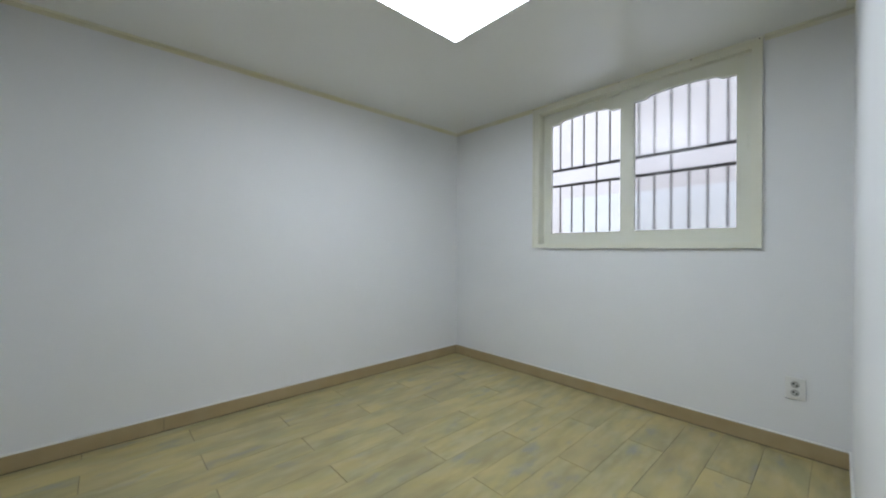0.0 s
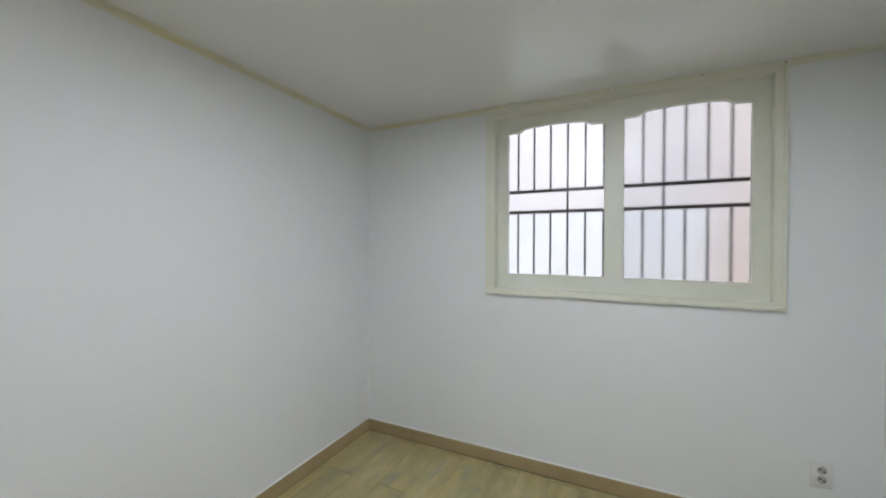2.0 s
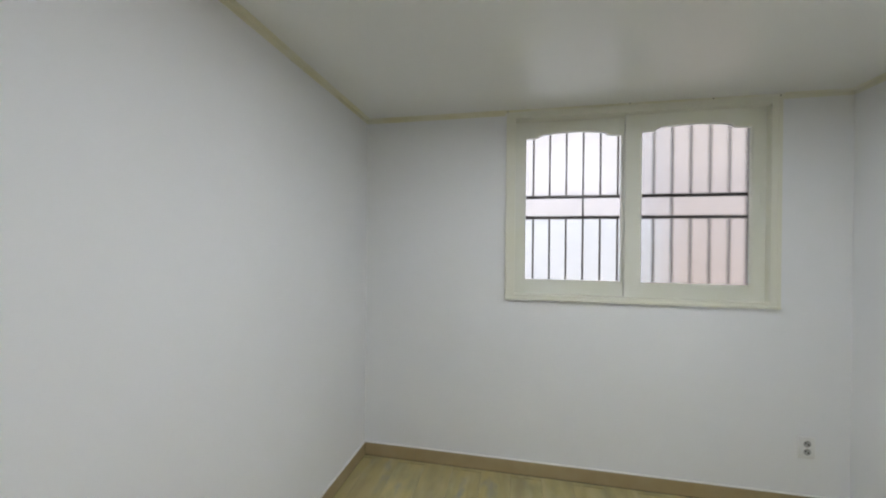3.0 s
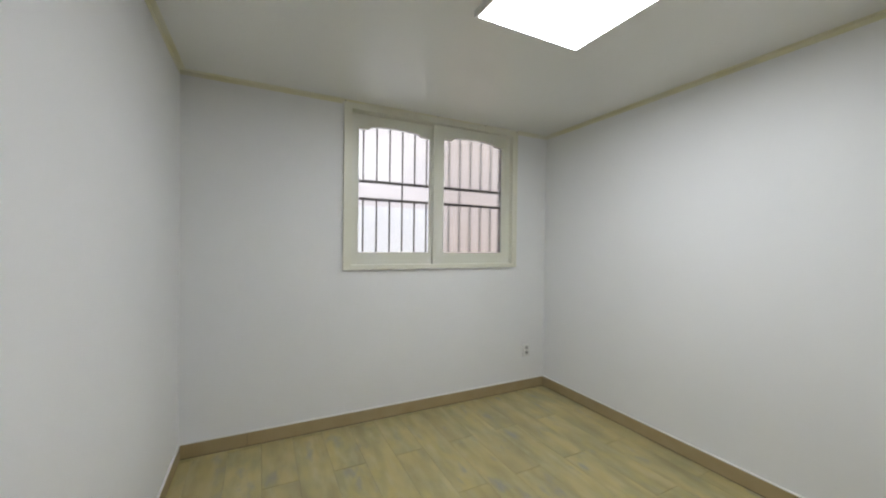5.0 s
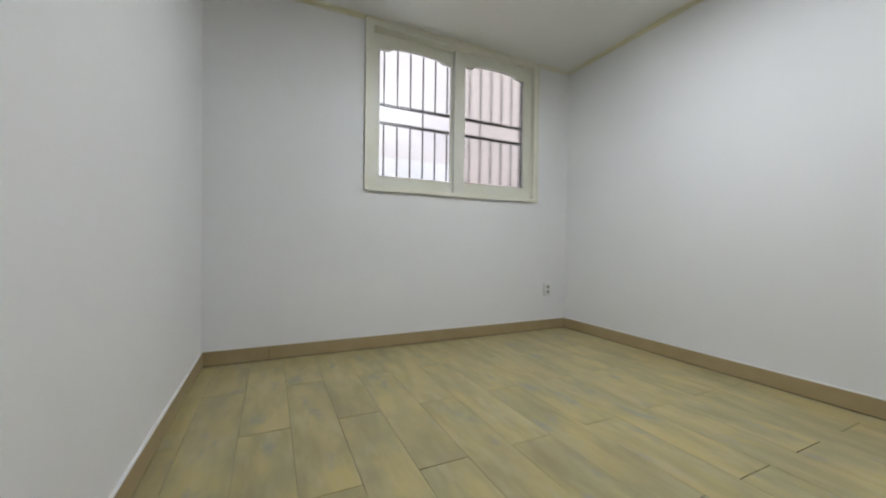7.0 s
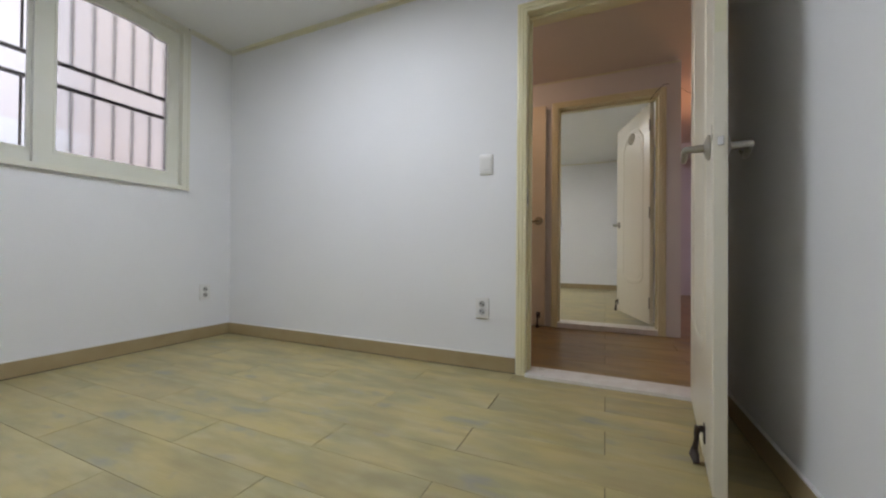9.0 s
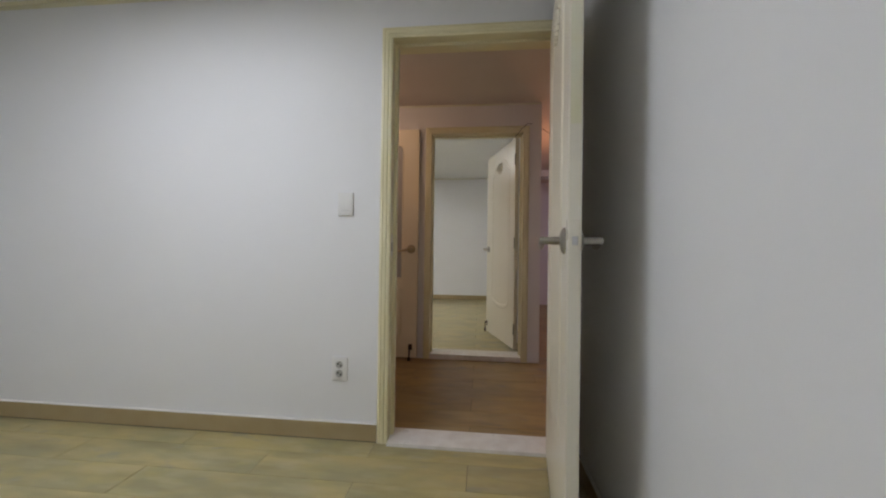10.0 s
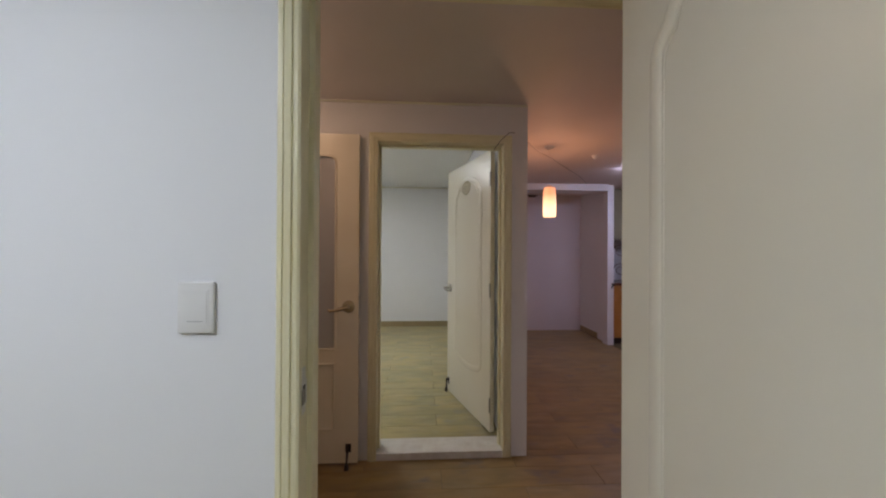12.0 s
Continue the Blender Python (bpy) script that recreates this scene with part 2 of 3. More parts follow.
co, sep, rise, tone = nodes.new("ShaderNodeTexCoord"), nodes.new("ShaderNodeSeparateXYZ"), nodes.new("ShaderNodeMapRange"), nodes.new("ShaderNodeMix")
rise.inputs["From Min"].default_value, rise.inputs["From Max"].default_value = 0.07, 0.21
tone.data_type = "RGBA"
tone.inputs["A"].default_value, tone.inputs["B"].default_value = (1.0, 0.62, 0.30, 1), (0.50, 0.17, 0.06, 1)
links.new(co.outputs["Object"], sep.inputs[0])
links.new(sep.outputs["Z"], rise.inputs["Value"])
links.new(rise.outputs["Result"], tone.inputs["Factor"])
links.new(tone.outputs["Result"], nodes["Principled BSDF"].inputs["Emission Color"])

# ---- structure: bedroom ----
floor = solid("floor", boxes((WEST - 0.12, EAST + 0.2, SOUTH, NORTH + 0.12, -0.15, -0.004), (HALL_W - 0.1, EAST + 0.2, HALL_S, SOUTH, -0.15, -0.004), (HALL_W - 0.1, FAR_E + 0.1, FAR_S - 0.15, HALL_S, -0.15, -0.004)), GROUT, "subfloor under pale wood-look planks with dark joints", "floor")
solid("ceiling", boxes((WEST - 0.12, EAST + 0.2, SOUTH, NORTH + 0.12, CEIL, CEIL + 0.15)), CEILING, "white papered bedroom ceiling with a slight sheen", "ceiling")
solid("wall_north", boxes((WEST - 0.12, EAST + 0.2, NORTH, NORTH + 0.12, -0.004, CEIL)), PAPER, "plain white wallpapered bedroom wall", "wall")
solid("wall_west", boxes((WEST - 0.12, WEST, SOUTH, NORTH, -0.004, CEIL)), PAPER, "plain white wallpapered wall behind the open door", "wall")
solid("wall_east", boxes(
    (EAST, EAST + 0.2, SOUTH, WIN_S, -0.004, CEIL), (EAST, EAST + 0.2, WIN_N, NORTH, -0.004, CEIL),
    (EAST, EAST + 0.2, WIN_S, WIN_N, -0.004, WIN_B), (EAST, EAST + 0.2, WIN_S, WIN_N, WIN_T, CEIL)), PAPER, "white wallpapered wall around a sliding window", "wall")
solid("wall_south", boxes(
    (HALL_W, DOOR_L - 0.02, HALL_N, SOUTH, -0.004, 2.46), (DOOR_R + 0.02, EAST + 0.2, HALL_N, SOUTH, -0.004, 2.46),
    (DOOR_L - 0.02, DOOR_R + 0.02, HALL_N, SOUTH, DOOR_T + 0.02, 2.46)), PAPER, "white wallpapered wall with the bedroom doorway", "wall")

# skirting with a white caulk line on top, in lengths with dark butt joints
H_SK, T_SK = 0.088, 0.009


def skirting(name, runs, label, joints=()):
    """Runs: (axis, fixed plane, way into the room, from, to)."""
    base = bmesh.new()
    for axis, plane, way, a, b in runs:
        stops = sorted([a, b] + [j for ax, j in joints if ax == axis and a < j < b])
        for s, e in zip(stops, stops[1:]):
            lo, hi = sorted((plane + 0.0005 * way, plane + T_SK * way))
            s2, e2 = s + (0.001 if s != a else 0), e - (0.001 if e != b else 0)
            if axis == "x":
                box(base, s2, e2, lo, hi, 0.005, H_SK)
            else:
                box(base, lo, hi, s2, e2, 0.005, H_SK)
    ob = solid(name, base, SKIRT, label, "skirting board")
    for axis, j in joints:
        plane, way = [(p, w) for ax, p, w, a, b in runs if ax == axis and a < j < b][0]
        lo, hi = sorted((plane + 0.0005 * way, plane + 0.006 * way))
        gap = boxes((j - 0.001, j + 0.001, lo, hi, 0.005, H_SK)) if axis == "x" else boxes((lo, hi, j - 0.001, j + 0.001, 0.005, H_SK))
        g_ob = new("joint_line", finish("joint_line", gap, DARK))
        g_ob.parent = ob
    # near-black strip below the board paints the shade of the floor gap
    slot = bmesh.new()
    for axis, plane, way, a, b in runs:
        lo, hi = sorted((plane + 0.0005 * way, plane + 0.007 * way))
        box(slot, *((a, b, lo, hi) if axis == "x" else (lo, hi, a, b)), 0.0003, 0.005)
    dark = new("painted_gap_shade", finish("painted_gap_shade", slot, DARK))
    dark.parent = ob
    top = bmesh.new()
    for axis, plane, way, a, b in runs:
        lo, hi = sorted((plane + 0.0005 * way, plane + (T_SK + 0.0015) * way))
        if axis == "x":
            box(top, a, b, lo, hi, H_SK, H_SK + 0.006)
        else:
            box(top, lo, hi, a, b, H_SK, H_SK + 0.006)
    line = new("caulk_line", finish("caulk_line", top, CAULK))
    line.parent = ob
    tagged(line, "thin white caulk line")


skirting("baseboard", [("x", NORTH, -1, WEST, EAST), ("y", EAST, -1, SOUTH + T_SK, NORTH - T_SK), ("x", SOUTH, 1, DOOR_R + 0.058, EAST), ("y", WEST, 1, SOUTH, NORTH - T_SK)],
         "tan vinyl baseboard under white walls", joints=[("x", 0.475), ("y", 2.55)])

# yellowed edge strip between walls and ceiling
c = bmesh.new()
C1, C2 = CEIL - 0.026, CEIL - 0.0005
for x0, x1, y0, y1 in ((WEST, EAST, NORTH - 0.002, NORTH), (WEST, EAST, SOUTH, SOUTH + 0.002), (WEST, WEST + 0.002, SOUTH + 0.002, NORTH - 0.002),
                       (EAST - 0.002, EAST, SOUTH + 0.002, WIN_S - 0.01), (EAST - 0.002, EAST, WIN_N + 0.01, NORTH - 0.002)):
    box(c, x0, x1, y0, y1, C1, C2)
for x0, x1, y0, y1 in ((WEST, EAST, NORTH - 0.030, NORTH - 0.002), (WEST, EAST, SOUTH + 0.002, SOUTH + 0.030), (WEST + 0.002, WEST + 0.030, SOUTH + 0.030, NORTH - 0.030),
                       (EAST - 0.030, EAST - 0.002, SOUTH + 0.030, WIN_S - 0.01), (EAST - 0.030, EAST - 0.002, WIN_N + 0.01, NORTH - 0.030)):
    box(c, x0, x1, y0, y1, CEIL - 0.002, C2)
solid("trim", c, CORNICE, "thin yellowed edge strip along the ceiling", "cornice")

# ---- window ----
win = thing("window_1", (EAST, (WIN_S + WIN_N) / 2, WIN_B), "two-leaf ivory sliding window with frosted glass and arched top rails", "window", kind="structure")
f_bm = boxes((EAST - 0.018, EAST + 0.10, WIN_S - 0.003, WIN_S + 0.045, WIN_B, WIN_T), (EAST - 0.018, EAST + 0.10, WIN_N - 0.055, WIN_N + 0.003, WIN_B, WIN_T),
             (EAST - 0.018, EAST + 0.10, WIN_S + 0.045, WIN_N - 0.055, WIN_B, WIN_B + 0.028), (EAST - 0.018, EAST + 0.10, WIN_S + 0.045, WIN_N - 0.055, WIN_T - 0.04, WIN_T))
part("window_frame", f_bm, WIN_IVORY, win)
edge = boxes((EAST - 0.023, EAST - 0.018, WIN_S - 0.003, WIN_S + 0.012, WIN_B, WIN_T), (EAST - 0.023, EAST - 0.018, WIN_N - 0.012, WIN_N + 0.003, WIN_B, WIN_T),
             (EAST - 0.026, EAST - 0.018, WIN_S - 0.003, WIN_N + 0.003, WIN_B - 0.006, WIN_B + 0.010))
part("window_bead", edge, WIN_IVORY, win, "raised ivory bead round the frame")
part("head_trim", boxes((EAST - 0.022, EAST, WIN_S - 0.01, WIN_N + 0.01, WIN_T + 0.0005, CEIL - 0.0005)), CORNICE, win, "yellowed strip above the frame")


def sash(y0, y1, g0, g1, x0, x1, pane_mat, label):
    """Stiles, rails and pane; the top rail's lower edge steps up into a shallow arch."""
    zb, zt, gb, gt = WIN_B + 0.020, WIN_T - 0.036, 1.236, 2.151
    bm = boxes((x0, x1, y0, g0, zb, zt), (x0, x1, g1, y1, zb, zt), (x0, x1, g0, g1, zb, gb))
    w = g1 - g0
    edge_line = [(g0, gt), (g0 + 0.13 * w, gt + 0.002)]
    for k in range(7):
        a = k / 6
        edge_line.append((g0 + (0.13 + 0.07 * a) * w, gt + 0.002 + 0.022 * math.sin(a * math.pi / 2)))
    for k in range(1, 9):
        a = k / 9
        edge_line.append((g0 + (0.20 + 0.60 * a) * w, gt + 0.024 + 0.010 * math.sin(a * math.pi)))
    for k in range(6, -1, -1):
        a = k / 6
        edge_line.append((g1 - (0.13 + 0.07 * a) * w, gt + 0.002 + 0.022 * math.sin(a * math.pi / 2)))
    edge_line += [(g1, gt), (g1, zt), (g0, zt)]
    prism(bm, edge_line, "x", x0, x1)
    s = part("sash", bm, SASH, win, label)
    gx = (x0 + x1) / 2 + 0.004
    pane = part("pane", boxes((gx, gx + 0.004, g0 - 0.01, g1 + 0.01, gb - 0.01, gt + 0.05)), pane_mat, s)
    pane.visible_shadow = False
    bead = bmesh.new()
    for row in ((x0 - 0.003, x0, g0 - 0.012, g0 - 0.006, gb - 0.01, gt), (x0 - 0.003, x0, g1 + 0.006, g1 + 0.012, gb - 0.01, gt), (x0 - 0.003, x0, g0 - 0.012, g1 + 0.012, gb - 0.016, gb - 0.010)):
        box(bead, *row)
    part("glazing_bead", bead, SASH, s)
    return s


front = sash(WIN_S + 0.045, 1.248, 0.578, 1.156, EAST + 0.028, EAST + 0.058, PANE_R, "inner sliding sash with blurry frosted pane")
back = sash(1.171, WIN_N - 0.055, 1.259, 1.838, EAST + 0.070, EAST + 0.096, PANE_L, "outer sliding sash with clearer pane")
part("finger_pull", rounded(boxes((EAST + 0.024, EAST + 0.028, 0.522, 0.535, 1.70, 1.78)), 0.001, 1), SASH, front)
part("sash_lock", rounded(boxes((EAST + 0.058, EAST + 0.068, 1.238, 1.247, 1.66, 1.72)), 0.002, 1), STEEL, front)

for i, (y, z) in enumerate(((1.955, 2.300), (1.24, 2.306), (0.80, 2.303), (0.47, 2.298))):
    part("nail_head", tube(bmesh.new(), [(EAST - 0.0225, y, z), (EAST - 0.0265, y, z)], [0.0035, 0.003], 8), BAR, win, "small dark nail head")

# ---- security grille outside ----
GX = EAST + 0.135
grille = thing("security_grille", (GX, 1.2, WIN_B), "dark painted steel security grille outside the window", "window grille")
for z in (1.641, 1.776):
    part("rail", boxes((GX - 0.010, GX + 0.010, WIN_S, WIN_N, z - 0.010, z + 0.010)), BAR, grille)
for z in (WIN_B + 0.03, WIN_T - 0.03):
    part("rail", boxes((GX - 0.010, GX + 0.010, WIN_S, WIN_N, z - 0.010, z + 0.010)), BAR, grille)
for k in range(13):
    y = 1.787 - 0.1046 * k
    full = k in (3, 8)
    if k == 12:
        part("post", boxes((GX - 0.011, GX + 0.011, y - 0.011, y + 0.011, WIN_B, WIN_T)), BAR, grille)
        continue
    for z0, z1 in ([(WIN_B, WIN_T)] if full else [(WIN_B, 1.641), (1.776, WIN_T)]):
        part("bar", tube(bmesh.new(), [(GX, y, z0), (GX, y, z1)], [0.0065, 0.0065], 10), BAR, grille, smooth=True)

# ---- outside the window ----
solid("ground", boxes((-60, 60, -60, 60, -0.3, -0.16)), CONCRETE, "concrete yard outside the window", "ground")
solid("neighbour_wall", boxes((5.0, 5.3, -8.0, 0.30, -0.16, 6.0)), PLASTER, "pink plastered wall of the neighbouring house", "wall")
solid("boundary_wall", boxes((4.6, 4.75, 0.45, 2.6, -0.16, 1.75)), PALE, "pale blue boundary wall in the yard", "wall")
solid("yard_wall", boxes((5.0, 5.3, 0.302, 9.0, -0.16, 6.0)), CREAMWALL, "cream rendered yard wall", "wall")


# ---- doors ----
def casing_profile():
    """Across the casing, outward from the opening: (distance, how proud)."""
    return [(0.0, 0.0), (0.0, 0.012), (0.006, 0.016), (0.013, 0.016), (0.015, 0.011), (0.019, 0.011), (0.021, 0.017), (0.033, 0.018), (0.035, 0.012), (0.039, 0.012),
            (0.041, 0.016), (0.050, 0.014), (0.055, 0.008), (0.055, 0.0)]


def casing(x0, x1, top, y, way):
    bm = bmesh.new()
    rings = []
    for u, d in casing_profile():
        rings.append([bm.verts.new((px, y + way * (d + 0.0005), pz)) for px, pz in ((x0 - u, 0.0), (x0 - u, top + u), (x1 + u, top + u), (x1 + u, 0.0))])
    for a, b in zip(rings, rings[1:]):
        for k in range(3):
            bm.faces.new((a[k], a[k + 1], b[k + 1], b[k]))
    for k in (0, 3):
        bm.faces.new([r[k] for r in rings])
    bmesh.ops.recalc_face_normals(bm, faces=bm.faces[:])
    return bm


def door_frame(owner, x0, x1, top, y0, y1, stop_y, front_way):
    """Jambs and head lining, a stop bead, casings on both faces."""
    bm = boxes((x0 - 0.0195, x0, y0, y1, 0, top + 0.0195), (x1, x1 + 0.0195, y0, y1, 0, top + 0.0195), (x0, x1, y0, y1, top, top + 0.0195))
    part("door_frame", bm, IVORY, owner)
    st = boxes((x0, x0 + 0.014, stop_y - 0.02, stop_y + 0.02, 0, top), (x1 - 0.014, x1, stop_y - 0.02, stop_y + 0.02, 0, top), (x0 + 0.014, x1 - 0.014, stop_y - 0.02, stop_y + 0.02, top - 0.014, top))
    part("door_stop_bead", st, IVORY, owner)
    part("casing", casing(x0, x1, top, y1, 1), IVORY, owner)
    part("casing", casing(x0, x1, top, y0, -1), IVORY, owner)


def arc(cx, cz, rx, rz, a0, a1, n):
    return [(cx + rx * math.cos(radians(a0 + (a1 - a0) * k / n)), cz + rz * math.sin(radians(a0 + (a1 - a0) * k / n))) for k in range(n + 1)]


def lever(side, free, s):
    """Lever set in leaf coordinates: side is +1 or -1 along y, free the leaf's free end. The lever points back to the hinge."""
    bm = bmesh.new()
    y0 = side
    x = free - 0.072
    rose = tube(bmesh.new(), [(x, y0, 0.990), (x, y0 + 0.004 * s, 0.990), (x, y0 + 0.009 * s, 0.990), (x, y0 + 0.014 * s, 0.990)], [0.0365, 0.0365, 0.030, 0.016], 28)
    tube(bm, [(x, y0 + 0.012 * s, 0.990), (x, y0 + 0.045 * s, 0.990), (x - 0.004, y0 + 0.056 * s, 0.991), (x - 0.016, y0 + 0.060 * s, 0.992)], [0.012, 0.0105, 0.0105, 0.010], 14)
    wave = [(x - 0.004, 0.0, 0.991), (x - 0.030, 0.0, 0.986), (x - 0.055, 0, 0.979), (x - 0.078, 0, 0.975), (x - 0.096, 0, 0.977), (x - 0.108, 0, 0.984), (x - 0.111, -0.005, 0.991), (x - 0.104, -0.009, 0.994)]
    tube(bm, [(a, y0 + (0.060 + b) * s, z) for a, b, z in wave], [0.011, 0.0115, 0.011, 0.010, 0.0085, 0.007, 0.0055, 0.004], 14, squash=0.8, up=(0, 1, 0))
    return rose, bm


def stopper(leaf, free, face, s, down, at=0.14):
    """Kick-down stopper near the free edge: plate, swinging arm, rubber foot."""
    x = free - at
    plate = rounded(boxes((x - 0.016, x + 0.016, min(face, face + 0.004 * s), max(face, face + 0.004 * s), 0.078, 0.135)), 0.0012, 1)
    body = part("door_stopper", plate, RUBBER, leaf, "dark kick-down door stopper")
    y = face + 0.016 * s
    arm = bmesh.new()
    tube(arm, [(x, face + 0.002 * s, 0.118), (x, y, 0.120)], [0.011, 0.009], 10)
    if down:
        tube(arm, [(x, y, 0.12), (x - 0.004, y + 0.018 * s, 0.085), (x - 0.006, y + 0.030 * s, 0.03)], [0.008, 0.006, 0.006], 10)
        tube(arm, [(x - 0.006, y + 0.030 * s, 0.032), (x - 0.006, y + 0.034 * s, 0.006), (x - 0.006, y + 0.034 * s, -0.010)], [0.010, 0.013, 0.014], 12)
    else:
        tube(arm, [(x, y, 0.124), (x + 0.003, y + 0.006 * s, 0.104), (x - 0.001, y + 0.006 * s, 0.078), (x - 0.010, y + 0.010 * s, 0.046)], [0.012, 0.008, 0.0065, 0.009], 10)
        tube(arm, [(x - 0.010, y + 0.010 * s, 0.048), (x - 0.008, y + 0.012 * s, 0.030), (x + 0.008, y + 0.006 * s, 0.010)], [0.011, 0.015, 0.009], 12)
    a = new("stopper_arm", finish("stopper_arm", arm, RUBBER, True))
    a.parent = leaf
    return body


def panel_door(owner, m, width, height, mat, label, lower=0.0):
    """Cream leaf, 34 mm thick, its face at y=0 and +y the side with the moulded oval panel and carved rosette. x from the hinge."""
    t = 0.034
    leaf = part("door_leaf", rounded(boxes((0, width, -t, 0, 0.012, height)), 0.0025, 2), mat, owner, label, m)
    left, right, low, high = 0.158, width - 0.185, 0.33, 1.70
    cx = (left + right) / 2
    r = (right - left) / 2
    path = [(left, high), (left, low + 0.10)] + arc(cx, low + 0.10, r, 0.07, 180, 360, 14)[1:-1] + [(right, low + 0.10), (right, high)]
    path += arc(right - 0.05, high, 0.05, 0.05, 0, 90, 5)[1:] + arc(cx, high + 0.045, r - 0.05, 0.10, 0, 180, 14)[1:-1] + arc(left + 0.05, high, 0.05, 0.05, 90, 180, 5)
    for y, s in ((0.0, 1), (-t, -1)):
        mould = bmesh.new()
        tube(mould, [(px, y - 0.001 * s, pz) for px, pz in path], [0.023] * len(path), 12, squash=0.24, up=(0, 1, 0))
        part("panel_moulding", mould, mat, leaf, smooth=True)
        inner = bmesh.new()
        ipath = [(cx + (px - cx) * 0.87, 1.02 + (pz - 1.02) * 0.965) for px, pz in path]
        tube(inner, [(px, y, pz) for px, pz in ipath], [0.0017] * len(ipath), 6, up=(0, 1, 0))
        part("inner_bead", inner, mat, leaf, smooth=True)
        orn, ox = bmesh.new(), cx + 0.015
        for k in range(18):
            a = 2 * math.pi * k / 18
            px, pz = ox + 0.058 * math.cos(a), 1.785 + 0.036 * math.sin(a)
            tube(orn, [(px, y, pz), (px + 0.012 * math.cos(a), y + 0.0045 * s, pz + 0.012 * math.sin(a)), (px + 0.020 * math.cos(a + 0.5), y + 0.002 * s, pz + 0.018 * math.sin(a + 0.5))], [0.007, 0.008, 0.004], 7)
        for k in range(7):
            a = 2 * math.pi * k / 7
            tube(orn, [(ox + 0.012 * math.cos(a), y, 1.785 + 0.010 * math.sin(a)), (ox + 0.024 * math.cos(a), y + 0.005 * s, 1.785 + 0.018 * math.sin(a)), (ox + 0.036 * math.cos(a), y + 0.002 * s, 1.785 + 0.026 * math.sin(a))], [0.006, 0.009, 0.005], 7)
        part("carved_rosette", orn, mat, leaf, "carved oval flower rosette", smooth=True)
        rose, lev = lever(y, width, s)
        for piece in (rose, lev):
            bmesh.ops.translate(piece, vec=(0, 0, -lower), verts=piece.verts[:])
        part("handle_rose", rose, STEEL, leaf, smooth=True)
        part("lever_handle", lev, STEEL, leaf, "brushed nickel lever handle with curled tip", smooth=True)
    part("latch_plate", rounded(boxes((width - 0.0005, width + 0.0012, -0.028, -0.006, 0.935, 1.04)), 0.0004, 1), mat, leaf)
    part("latch_recess", boxes((width + 0.0012, width + 0.0016, -0.0245, -0.0095, 0.974, 1.002)), LEAF, leaf)
    part("latch_bolt", prism(bmesh.new(), [(width + 0.0016, -0.0235), (width + 0.005, -0.0235), (width + 0.0135, -0.0125), (width + 0.0135, -0.0105), (width + 0.0016, -0.0105)], "z", 0.977, 0.999), CHROME, leaf, "chrome latch bolt")
    for z in (0.2, 1.0, 1.78):
        part("hinge", tube(bmesh.new(), [(-0.004, 0.004, z - 0.05), (-0.004, 0.004, z + 0.05)], [0.006, 0.006], 10), STEEL, leaf, smooth=True)
    return leaf


def turned(px, py, qx, qy):
    """The pose of a leaf hinged at p whose face runs to q."""
    return pose(px, py, 0, 0, 0, math.degrees(math.atan2(qy - py, qx - px)))


# bedroom door, open against the west side; its +y face looks west, so the room face is -y
d1 = thing("door_1", ((DOOR_L + DOOR_R) / 2, 0.05, 0), "open cream panelled bedroom door in an ivory frame", "door", kind="structure")
door_frame(d1, DOOR_L, DOOR_R, DOOR_T, HALL_N, SOUTH, 0.045, 1)
part("threshold", rounded(boxes((DOOR_L, DOOR_R, HALL_N + 0.005, SOUTH + 0.034, -0.003, 0.018)), 0.003, 2), SILL, d1, "worn pale marble threshold")
part("strike_plate", boxes((DOOR_R - 0.0015, DOOR_R, 0.082, 0.106, 0.93, 1.04), (DOOR_R - 0.004, DOOR_R - 0.0015, 0.080, 0.084, 0.95, 1.01)), SILL, d1)
part("strike_lip", rounded(boxes((DOOR_R - 0.007, DOOR_R - 0.003, 0.103, 0.116, 0.958, 0.992)), 0.001, 1), STEEL, d1, "bent metal strike lip")
part("strike_hole", boxes((DOOR_R - 0.0025, DOOR_R - 0.0016, 0.086, 0.102, 0.955, 0.998)), DARK, d1)
hx, hy, qx, qy = -0.240, 0.122, -0.144, 0.934
m1 = turned(hx, hy, qx, qy)
off = Matrix.Translation(-Vector(d1.location))
nrm = Vector((-(qy - hy), qx - hx, 0)).normalized() * 0.034
w1 = math.hypot(qx - hx, qy - hy)
leaf1 = panel_door(d1, off @ Matrix.Translation(nrm) @ m1, w1, 1.99, LEAF, "cream panelled door leaf, worn at its edge")
stopper(leaf1, w1, -0.034, -1, False, at=0.19)
part("paint_scuff", boxes((w1 - 0.0004, w1 + 0.0004, -0.030, -0.004, 1.29, 1.96)), CORNICE, leaf1, "yellowed strip on the door edge")

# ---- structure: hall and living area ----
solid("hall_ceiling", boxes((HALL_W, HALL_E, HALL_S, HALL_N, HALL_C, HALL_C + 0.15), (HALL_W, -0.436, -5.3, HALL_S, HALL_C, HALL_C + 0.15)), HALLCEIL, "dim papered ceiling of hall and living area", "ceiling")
solid("hall_wall", boxes((FDOOR_R + 0.02, FAR_E + 0.1, FAR_N, HALL_S, -0.004, 2.46), (-0.436, FDOOR_L - 0.02, FAR_N, HALL_S, -0.004, 2.46), (FDOOR_L - 0.02, FDOOR_R + 0.02, FAR_N, HALL_S, FDOOR_T + 0.02, 2.46)),
      HALLPAPER, "grey-white hall wall with a doorway", "wall")
solid("partition_wall", boxes((-0.436, FAR_W, -5.3, FAR_N, -0.004, 2.46)), HALLPAPER, "grey-white partition beside the living area", "wall")
